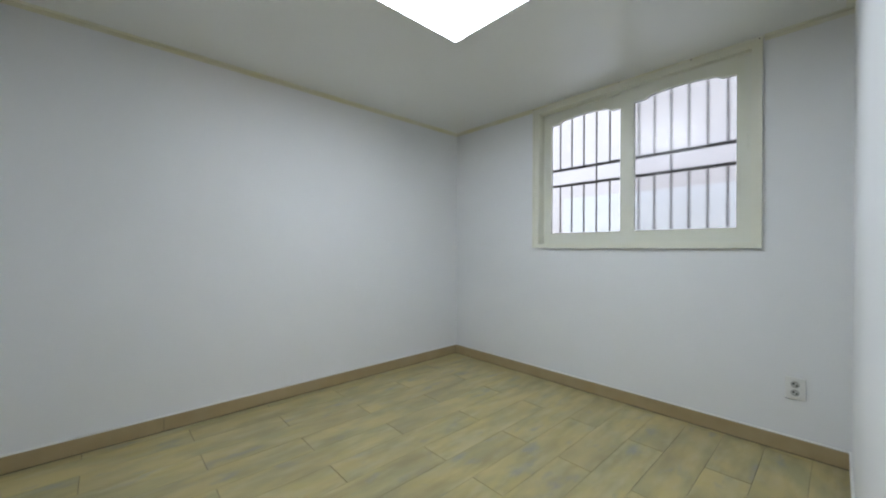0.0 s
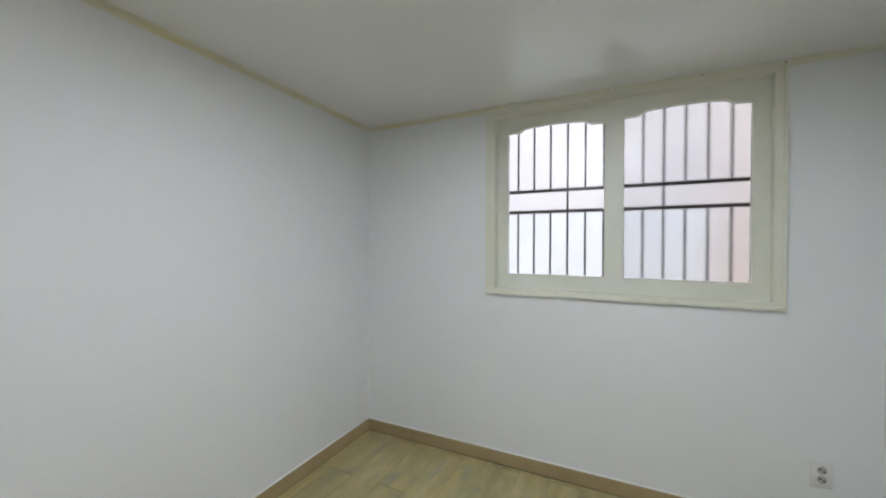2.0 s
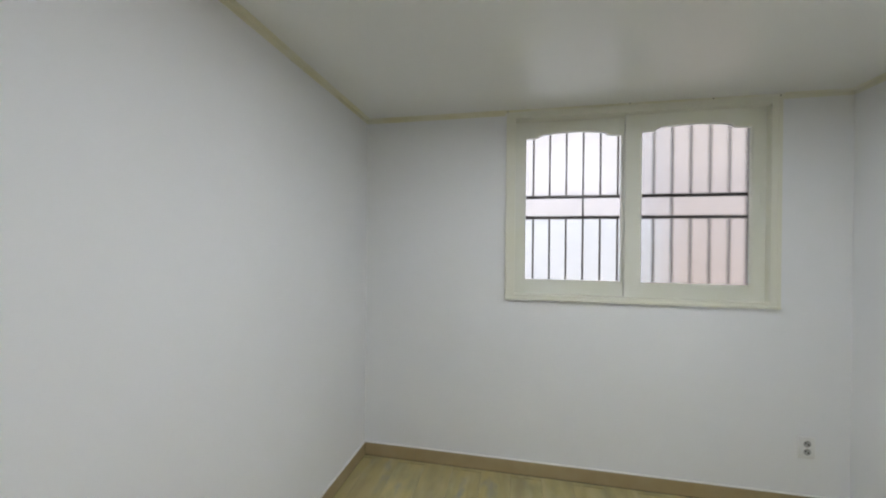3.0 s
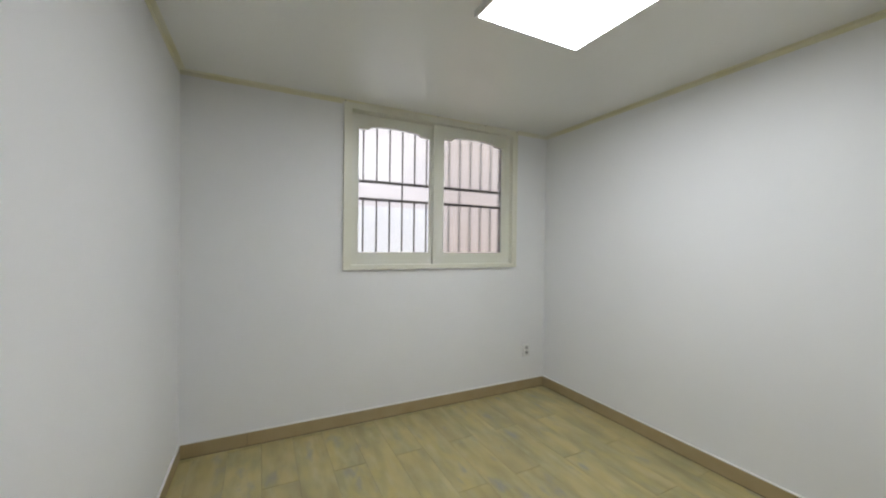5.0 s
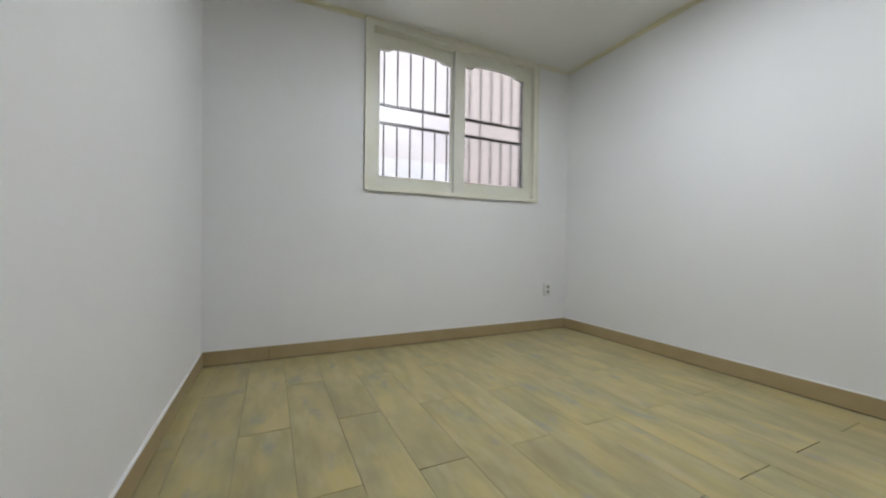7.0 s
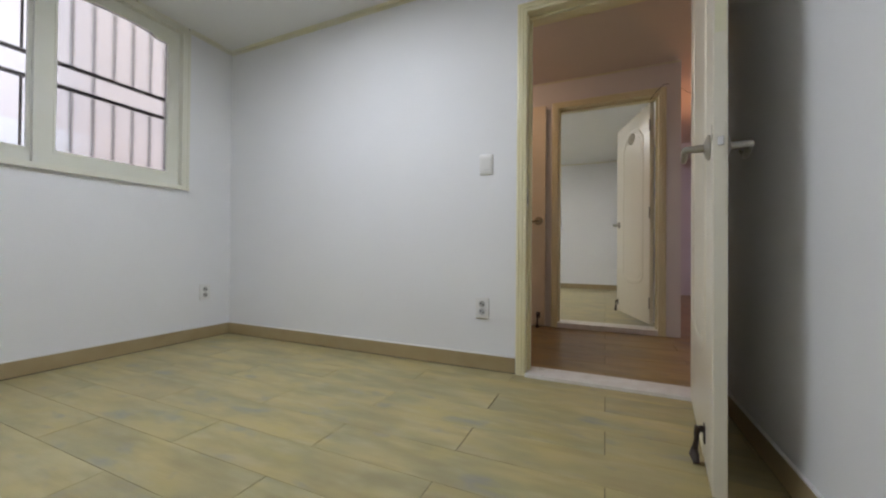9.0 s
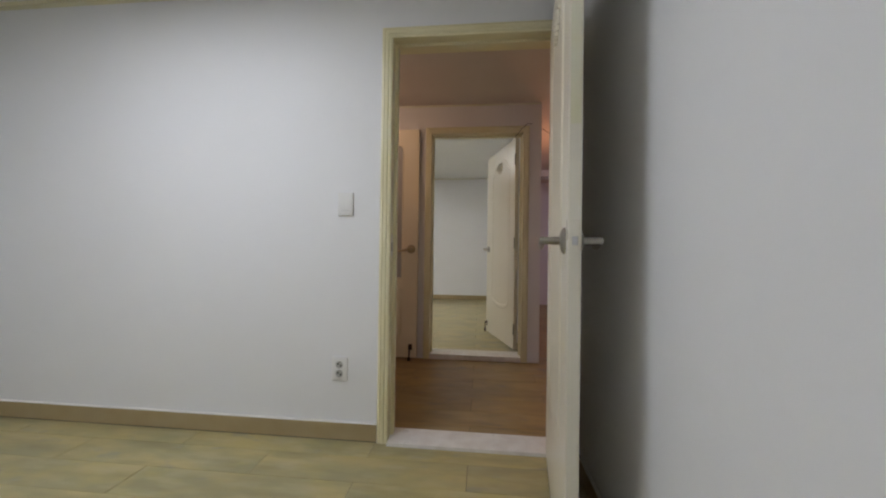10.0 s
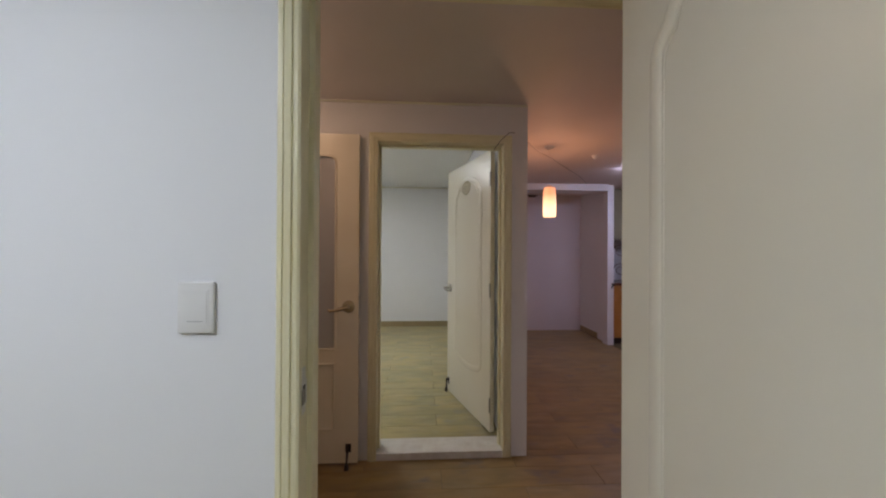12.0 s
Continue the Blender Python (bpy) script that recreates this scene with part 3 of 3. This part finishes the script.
solid("hall_wall_east", boxes((HALL_E, HALL_E + 0.1, HALL_S, HALL_N, -0.004, 2.46)), LILAC, "lilac-white end wall of the hall", "wall")
solid("living_wall_south", boxes((-2.58, -0.436, -5.2, -5.05, -0.004, HALL_C)), LILAC, "lilac-white back wall of the living area", "wall")
solid("living_wall_west", boxes((HALL_W - 0.1, HALL_W, -4.83, SOUTH, -0.004, HALL_C + 0.15)), LILAC, "lilac-white west wall of the living area", "wall")
solid("wing_wall", boxes((-2.475, -2.385, -4.20, -4.05, -0.004, HALL_C), (-2.475, -2.435, -5.05, -4.20, -0.004, HALL_C)), PAPER, "white wing wall beside the kitchen", "wall")
solid("ceiling_beam", boxes((-2.385, -0.436, -4.30, -4.0, 2.175, HALL_C)), PAPER, "white boxed ceiling beam over the living area", "beam")
solid("kitchen_wall", boxes((HALL_W, -2.475, -4.83, -4.685, -0.004, HALL_C)), LILAC, "wall behind the kitchen cabinets", "wall")
skirting("living_baseboard", [("y", -2.435, 1, -5.04, -4.45)], "brown baseboard in the living area")
tr = boxes((-0.43, HALL_E, HALL_S, HALL_S + 0.010, HALL_C - 0.012, HALL_C - 0.0005))
solid("hall_trim", tr, CORNICE, "thin yellowed edge strip along the hall ceiling", "cornice")

# far doorway and its open leaf
d2 = thing("door_2", ((FDOOR_L + FDOOR_R) / 2, -1.42, 0), "open cream panelled door across the hall", "door", kind="structure")
door_frame(d2, FDOOR_L, FDOOR_R, FDOOR_T, FAR_N, HALL_S, -1.42, -1)
part("threshold", rounded(boxes((FDOOR_L, FDOOR_R, FAR_N - 0.03, HALL_S + 0.012, -0.003, 0.045)), 0.003, 2), SILL, d2, "worn pale marble threshold")
hx, hy, qx, qy = -0.233, -1.545, 0.006, -2.355
w2 = math.hypot(qx - hx, qy - hy)
m2 = turned(hx, hy, qx, qy)
leaf2 = panel_door(d2, Matrix.Translation(Vector((0, 0, 0.045)) - Vector(d2.location)) @ m2, w2, 1.985, LEAF, "cream panelled door leaf standing open", 0.045)
stopper(leaf2, w2, 0.0, 1, False, at=0.04)

# glazed side door standing open along the hall wall
d3 = thing("door_3", (1.05, -1.31, 0), "open peach-cream hall door with a tall frosted pane", "door", kind="structure")
X0, X1, YB, YF, ZT = 0.632, 1.42, -1.322, -1.290, 2.035
GX0, GX1, GZ0, GZ1 = 0.772, 1.28, 0.716, 1.90
lf = boxes((X0, GX0, YB, YF, 0.018, ZT), (GX1, X1, YB, YF, 0.018, ZT), (GX0, GX1, YB, YF, 0.018, GZ0), (GX0, GX1, YB, YF, GZ1, ZT))
for cx, s in ((GX0, 1), (GX1, -1)):
    prism(lf, [(cx, GZ1)] + [(cx + s * 0.045 - s * 0.045 * math.cos(radians(a)), GZ1 - 0.045 + 0.045 * math.sin(radians(a))) for a in range(0, 91, 15)], "y", YB, YF)
leaf3 = part("door_leaf", lf, SIDE_LEAF, d3)
part("pane", boxes((GX0 - 0.004, GX1 + 0.004, -1.309, -1.304, GZ0 - 0.004, GZ1 + 0.004)), PANE_D, leaf3)
rim = [(GX0, GZ0 + 0.01), (GX0, GZ1 - 0.045)] + arc(GX0 + 0.045, GZ1 - 0.045, 0.045, 0.045, 180, 90, 5) + arc(GX1 - 0.045, GZ1 - 0.045, 0.045, 0.045, 90, 0, 5) + [(GX1, GZ0), (GX0, GZ0)]
part("pane_moulding", tube(bmesh.new(), [(a, YF, b) for a, b in rim], [0.007] * len(rim), 8, up=(0, 1, 0)), SIDE_LEAF, leaf3, smooth=True)
low = [(0.782, 0.225), (0.782, 0.623), (1.27, 0.623), (1.27, 0.225), (0.782, 0.225)]
part("panel_moulding", tube(bmesh.new(), [(a, YF, b) for a, b in low], [0.009] * 5, 8, up=(0, 1, 0)), SIDE_LEAF, leaf3, smooth=True)
hd = bmesh.new()
tube(hd, [(0.692, YF, 0.975), (0.692, YF + 0.006, 0.975), (0.692, YF + 0.012, 0.975)], [0.039, 0.037, 0.020], 24)
tube(hd, [(0.692, YF + 0.01, 0.975), (0.692, YF + 0.05, 0.975), (0.71, YF + 0.058, 0.972), (0.75, YF + 0.058, 0.962), (0.79, YF + 0.056, 0.955), (0.805, YF + 0.052, 0.965)], [0.011, 0.011, 0.011, 0.010, 0.009, 0.006], 12)
part("lever_handle", hd, BRASS, leaf3, "dull brass lever handle", smooth=True)
part("latch_plate", boxes((X0 - 0.0015, X0, -1.315, -1.297, 0.90, 1.04)), STEEL, leaf3)
st3 = bmesh.new()
box(st3, 0.672, 0.706, YF, YF + 0.004, 0.085, 0.135)
tube(st3, [(0.689, YF + 0.004, 0.12), (0.689, YF + 0.025, 0.115), (0.692, YF + 0.04, 0.03)], [0.010, 0.008, 0.006], 10)
tube(st3, [(0.692, YF + 0.04, 0.032), (0.692, YF + 0.043, 0.0)], [0.010, 0.016], 12)
part("door_stopper", st3, RUBBER, leaf3, "dark kick-down door stopper resting on the floor", smooth=True)
for z in (0.2, 1.0, 1.8):
    part("hinge", tube(bmesh.new(), [(X1 + 0.004, YB - 0.004, z - 0.05), (X1 + 0.004, YB - 0.004, z + 0.05)], [0.006, 0.006], 8), STEEL, leaf3)

# ---- structure: far bedroom ----
solid("far_ceiling", boxes((FAR_W, FAR_E, FAR_S, FAR_N, FAR_C, FAR_C + 0.15)), CEILING, "white papered ceiling of the far bedroom", "ceiling")
solid("far_wall_south", boxes((FAR_W - 0.106, FAR_E + 0.1, FAR_S - 0.15, FAR_S, -0.004, FAR_C + 0.15)), PAPER, "white back wall of the far bedroom", "wall")
solid("far_wall_east", boxes((FAR_E, FAR_E + 0.1, FAR_S, FAR_N, -0.004, FAR_C + 0.15)), PAPER, "white side wall of the far bedroom", "wall")
solid("far_wall_west", boxes((FAR_W, FAR_W + 0.01, FAR_S, FAR_N - 0.001, -0.004, FAR_C)), PAPER, "white side wall of the far bedroom", "wall")
skirting("far_baseboard", [("x", FAR_S, 1, FAR_W, FAR_E)], "tan vinyl baseboard in the far bedroom")
solid("far_trim", boxes((FAR_W, FAR_E, FAR_S, FAR_S + 0.012, FAR_C - 0.016, FAR_C - 0.0005)), CORNICE, "thin yellowed edge strip along the far ceiling", "cornice")


# ---- lamps ----
def ceiling_panel(cx, cy, half, ceil, mat, label):
    lamp = thing("ceiling_light", (cx, cy, ceil), label, "ceiling light")
    rim = boxes((cx - half, cx - half + 0.012, cy - half, cy + half, ceil - 0.030, ceil), (cx + half - 0.012, cx + half, cy - half, cy + half, ceil - 0.030, ceil),
                (cx - half + 0.012, cx + half - 0.012, cy - half, cy - half + 0.012, ceil - 0.030, ceil), (cx - half + 0.012, cx + half - 0.012, cy + half - 0.012, cy + half, ceil - 0.030, ceil))
    part("frame", rim, PLASTIC, lamp, "slim white frame")
    part("diffuser", boxes((cx - half + 0.012, cx + half - 0.012, cy - half + 0.012, cy + half - 0.012, ceil - 0.027, ceil - 0.004)), mat, lamp, "glowing white diffuser")


ceiling_panel(1.395, 1.362, 0.298, CEIL, LIGHT, "square white LED ceiling panel, lit, in the bedroom")
ceiling_panel(1.55, -3.2, 0.30, FAR_C, LIGHT_FAR, "square white LED ceiling panel, lit, in the far bedroom")

PX, PY = -0.905, -2.255
pend = thing("pendant_lamp", (PX, PY, 1.63), "lit opal glass pendant lamp with warm glow", "pendant lamp")
part("canopy", tube(bmesh.new(), [(PX, PY, HALL_C - 0.018), (PX, PY, HALL_C - 0.006), (PX, PY, HALL_C)], [0.020, 0.036, 0.050], 20), PLASTIC, pend, "small round ceiling rose", smooth=True)
part("cord", tube(bmesh.new(), [(PX, PY, HALL_C - 0.018), (PX + 0.003, PY, 2.08), (PX, PY, 1.90)], [0.0011] * 3, 8), CAULK, pend)
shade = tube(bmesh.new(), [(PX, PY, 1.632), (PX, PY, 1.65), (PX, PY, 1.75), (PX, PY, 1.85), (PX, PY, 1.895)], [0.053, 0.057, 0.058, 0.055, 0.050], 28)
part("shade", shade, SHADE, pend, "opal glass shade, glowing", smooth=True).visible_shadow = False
bulb_data = bpy.data.lights.new("pendant_bulb", "POINT")
bulb_data.energy, bulb_data.color, bulb_data.shadow_soft_size = BULB, (1.0, 0.44, 0.20), 0.055
bulb = new("pendant_bulb", bulb_data)
bulb.location = (PX, PY, 1.70)
part("cap", tube(bmesh.new(), [(PX, PY, 1.8955), (PX, PY, 1.91), (PX, PY, 1.925)], [0.035, 0.02, 0.006], 16), PLASTIC, pend, smooth=True)
fix = thing("small_ceiling_light", (-1.45, -2.52, HALL_C), "small round ceiling fixture in the living area", "ceiling light")
part("housing", tube(bmesh.new(), [(-1.45, -2.52, HALL_C - 0.03), (-1.45, -2.52, HALL_C - 0.012), (-1.45, -2.52, HALL_C)], [0.012, 0.02, 0.03], 16), PLASTIC, fix, smooth=True)
kl = thing("kitchen_light", (-2.35, -2.97, HALL_C), "cool white kitchen ceiling light, lit", "ceiling light")
part("housing", boxes((-2.65, -2.05, -3.05, -2.89, HALL_C - 0.02, HALL_C)), PLASTIC, kl)
part("tube_cover", rounded(boxes((-2.63, -2.07, -3.03, -2.91, HALL_C - 0.055, HALL_C - 0.0205)), 0.008, 2), KITCHEN_GLOW, kl, "glowing tube cover")
# warm fill added out of view, to brighten the hall
hall_fill = thing("hall_fill_light", (1.05, -0.68, HALL_C), "round warm fill light, added out of view in the hall, lit", "ceiling light")
part("base_ring", tube(bmesh.new(), [(1.05, -0.68, HALL_C - 0.03), (1.05, -0.68, HALL_C)], [0.12, 0.12], 28), PLASTIC, hall_fill, smooth=True)
part("diffuser", tube(bmesh.new(), [(1.05, -0.68, HALL_C - 0.075), (1.05, -0.68, HALL_C - 0.06), (1.05, -0.68, HALL_C - 0.0305)], [0.07, 0.105, 0.115], 28), HALL_GLOW, hall_fill, "glowing warm diffuser of the added fill light", smooth=True)
cable = thing("surface_cable", (-0.43, -1.34, 2.09), "thin brown cable running from the door head along the ceiling", "cable")
pts = [(-0.212, HALL_S + 0.012, 1.97), (-0.262, HALL_S + 0.020, 2.035), (-0.314, HALL_S + 0.015, 2.082), (-0.385, -1.36, 2.088), (-0.519, -1.60, 2.096), (-0.655, -1.86, 2.125), (-0.767, -2.10, 2.166), (-0.98, -2.46, 2.225), (-1.225, -2.856, HALL_C - 0.003), (-1.70, -3.45, HALL_C - 0.003), (-2.05, -3.985, HALL_C - 0.003)]
part("wire", tube(bmesh.new(), pts, [0.0022] * len(pts), 6), WIRE, cable)


rod = thing("curtain_rod_bracket", (-1.6, -5.05, 2.25), "dark short metal bracket on the back wall under the ceiling", "wall bracket")
part("plate", rounded(boxes((-1.66, -1.54, -5.0495, -5.043, 2.225, 2.262)), 0.002, 1), BAR, rod)
part("arm", tube(bmesh.new(), [(-1.50, -5.02, 2.25), (-1.60, -5.01, 2.252), (-1.68, -5.02, 2.247)], [0.009, 0.011, 0.008], 10), BAR, rod, smooth=True)
part("stud", tube(bmesh.new(), [(-1.60, -5.043, 2.25), (-1.60, -5.012, 2.25)], [0.006, 0.006], 8), STEEL, rod, smooth=True)
tap = thing("gas_valve", (-2.455, -4.05, 0.84), "dark gas valve with a lever on a white wing wall", "valve")
part("flange", tube(bmesh.new(), [(-2.455, -4.0495, 0.86), (-2.455, -4.042, 0.86)], [0.020, 0.018], 16), STEEL, tap, smooth=True)
part("valve_body", tube(bmesh.new(), [(-2.455, -4.042, 0.86), (-2.455, -4.01, 0.86), (-2.45, -3.995, 0.858), (-2.43, -3.992, 0.850)], [0.009, 0.011, 0.010, 0.009], 12), RUBBER, tap, smooth=True)
part("lever_handle", tube(bmesh.new(), [(-2.45, -3.992, 0.852), (-2.418, -3.988, 0.83), (-2.412, -3.986, 0.80)], [0.008, 0.009, 0.006], 10), RUBBER, tap, smooth=True)

# ---- sockets and switches ----
def face_plate(name, place, turn, label, category, rocker):
    """A white plate 80 x 118 mm; local x across, y out of the wall, z up."""
    ob = new(name)
    ob.matrix_basis = pose(*place, 0, 0, turn)
    OFFSET[ob.name] = Vector((0, 0, 0))
    tagged(ob, label, category)
    part("plate", rounded(boxes((-0.040, 0.040, 0.0005, 0.011, -0.059, 0.059)), 0.004, 3), PLASTIC, ob, smooth=True)
    if rocker:
        part("bezel", boxes((-0.029, 0.029, 0.011, 0.0118, -0.043, 0.040)), PLASTIC, ob)
        part("rocker", rounded(boxes((-0.026, 0.026, 0.0119, 0.0135, -0.037, 0.037)), 0.0006, 2), PLASTIC, ob)
        part("mark", boxes((-0.018, 0.017, 0.0135, 0.0138, -0.0322, -0.0304)), GREY, ob, "grey indicator line")
    else:
        for z in (-0.022, 0.022):
            ring = bmesh.new()
            rings = []
            for r, d in ((0.0215, 0.0112), (0.0215, 0.0135), (0.0195, 0.0135), (0.0185, 0.0112)):
                rings.append([ring.verts.new((r * math.cos(a), d, z + r * math.sin(a))) for a in [2 * math.pi * k / 28 for k in range(28)]])
            for a, b in zip(rings, rings[1:]):
                for k in range(28):
                    ring.faces.new((a[k], a[(k + 1) % 28], b[(k + 1) % 28], b[k]))
            bmesh.ops.recalc_face_normals(ring, faces=ring.faces[:])
            part("socket_ring", ring, PLASTIC, ob, smooth=True)
            # flat disc, its grey painting the shade inside the white well
            part("socket_well", tube(bmesh.new(), [(0, 0.0111, z), (0, 0.0117, z)], [0.0185, 0.0185], 28), GREY, ob, "socket face, grey in place of its recess shade")
            for sx in (-0.0085, 0.0085):
                part("pin_hole", tube(bmesh.new(), [(sx * 0.8, 0.0117, z + sx * 0.5), (sx * 0.8, 0.0122, z + sx * 0.5)], [0.0050, 0.0050], 12), DARK, ob)
            for e in (0.0135, -0.018):
                part("earth_clip", boxes((-0.0035, 0.0035, 0.0117, 0.0135, z + e, z + e + 0.0045)), STEEL, ob)
    return ob


sock_a = face_plate("wall_socket", (EAST, 0.318, 0.356), 90, "white double wall socket low on the window wall", "socket", False)
sock_b = face_plate("wall_socket", (0.778, SOUTH, 0.357), 0, "white double wall socket below the light switch", "socket", False)
face_plate("light_switch", (0.760, SOUTH, 1.188), 0, "white single rocker light switch beside the doorway", "light switch", True)
face_plate("light_switch", (-2.435, -4.255, 1.178), -90, "white light switch on the wing wall", "light switch", True)

for o in (sock_a, sock_b):
    tagged(o, group="double wall sockets")

# ---- kitchen corner ----
cab = thing("base_cabinet", (-3.13, -4.385, 0), "orange wood kitchen base unit with drawers", "kitchen cabinet")
part("body", boxes((-3.827, -2.479, -4.675, -4.09, 0.09, 0.84)), WOODEN, cab)
part("plinth", boxes((-3.827, -2.484, -4.675, -4.135, 0, 0.089)), RUBBER, cab, "dark recessed plinth")
for z0, z1 in ((0.10, 0.42), (0.43, 0.63), (0.64, 0.83)):
    for x0, x1 in ((-3.107, -2.484), (-3.817, -3.117)):
        d = part("drawer_front", rounded(boxes((x0, x1, -4.0895, -4.07, z0, z1)), 0.002, 1), WOODEN, cab)
        part("handle", tube(bmesh.new(), [(x0 + 0.1, -4.065, z1 - 0.05), (x0 + 0.1, -4.045, z1 - 0.05), (x1 - 0.1, -4.045, z1 - 0.05), (x1 - 0.1, -4.065, z1 - 0.05)], [0.005] * 4, 8), STEEL, d)
wt = thing("worktop", (-3.13, -4.385, 0.84), "dark brown kitchen worktop", "worktop")
part("slab", rounded(boxes((-3.827, -2.476, -4.68, -4.055, 0.8405, 0.875)), 0.004, 2), STONE, wt)
up = thing("wall_cabinet", (-3.13, -4.535, 1.5), "olive kitchen wall cabinet", "kitchen cabinet")
part("body", boxes((-3.827, -2.479, -4.68, -4.355, 1.5, 2.27)), OLIVE, up)
for x0, x1 in ((-3.107, -2.484), (-3.817, -3.117)):
    part("door", rounded(boxes((x0, x1, -4.3545, -4.335, 1.505, 2.265)), 0.002, 1), OLIVE, up)
sp = solid("backsplash", boxes((-3.827, -2.476, -4.6845, -4.681, 0.876, 1.499)), SPLASH, "pale tiled backsplash with curled dark lines", "backsplash")
for i in range(4):
    for j in range(2):
        cx, cz = -2.617 - 0.3 * i, 1.03 + 0.3 * j
        curl = tube(bmesh.new(), [(cx + 0.11 * math.cos(a) * (1 - a / 14), -4.68, cz + 0.11 * math.sin(a) * (1 - a / 14)) for a in [0.4 * k for k in range(22)]], [0.006] * 22, 5, up=(0, 1, 0))
        c_ob = new("curl_line", finish("curl_line", curl, WIRE))
        c_ob.parent = sp

# ---- planks ----
PITCH_X, PITCH_Y, X_EVEN, Y_LOW = 0.930, 0.1848, 0.590, 0.805
plank_meshes = {}


def plank(x0, x1, y0, y1, mat):
    lx, ly = round(x1 - x0 - 0.0030, 4), round(y1 - y0 - 0.0013, 4)
    if lx < 0.012 or ly < 0.008:
        return
    if (lx, ly, mat.name) not in plank_meshes:
        bm, b, t = bmesh.new(), 0.0005, 0.0
        bottom = [bm.verts.new((sx * lx / 2, sy * ly / 2, -0.0045)) for sx, sy in ((-1, -1), (1, -1), (1, 1), (-1, 1))]
        mid = [bm.verts.new((sx * lx / 2, sy * ly / 2, -b)) for sx, sy in ((-1, -1), (1, -1), (1, 1), (-1, 1))]
        top = [bm.verts.new((sx * (lx / 2 - b), sy * (ly / 2 - b), t)) for sx, sy in ((-1, -1), (1, -1), (1, 1), (-1, 1))]
        for a, c2 in ((bottom, mid), (mid, top)):
            for k in range(4):
                bm.faces.new((a[k], a[(k + 1) % 4], c2[(k + 1) % 4], c2[k]))
        bm.faces.new(top)
        plank_meshes[(lx, ly, mat.name)] = finish("plank", bm, mat)
    ob = new("plank", plank_meshes[(lx, ly, mat.name)])
    ob.location = ((x0 + x1) / 2, (y0 + y1) / 2, random.uniform(-0.0003, 0.0002))
    ob.parent = floor


def lay(x0, x1, y0, y1, mat=PLANK):
    for r in range(math.floor((y0 - Y_LOW) / PITCH_Y), math.ceil((y1 - Y_LOW) / PITCH_Y)):
        a, b = max(y0, Y_LOW + r * PITCH_Y), min(y1, Y_LOW + (r + 1) * PITCH_Y)
        start = X_EVEN + (PITCH_X / 2 if r % 2 else 0)
        for k in range(math.floor((x0 - start) / PITCH_X), math.ceil((x1 - start) / PITCH_X)):
            plank(max(x0, start + k * PITCH_X), min(x1, start + (k + 1) * PITCH_X), a, b, mat)


lay(WEST, EAST, SOUTH, NORTH)
lay(-2.6, HALL_E, HALL_S, HALL_N, HALL_PLANK)
lay(-2.435, -0.436, -5.05, HALL_S, HALL_PLANK)
lay(HALL_W, -2.6, -4.10, HALL_N, HALL_PLANK)
lay(FAR_W + 0.01, FAR_E, FAR_S, FAR_N)
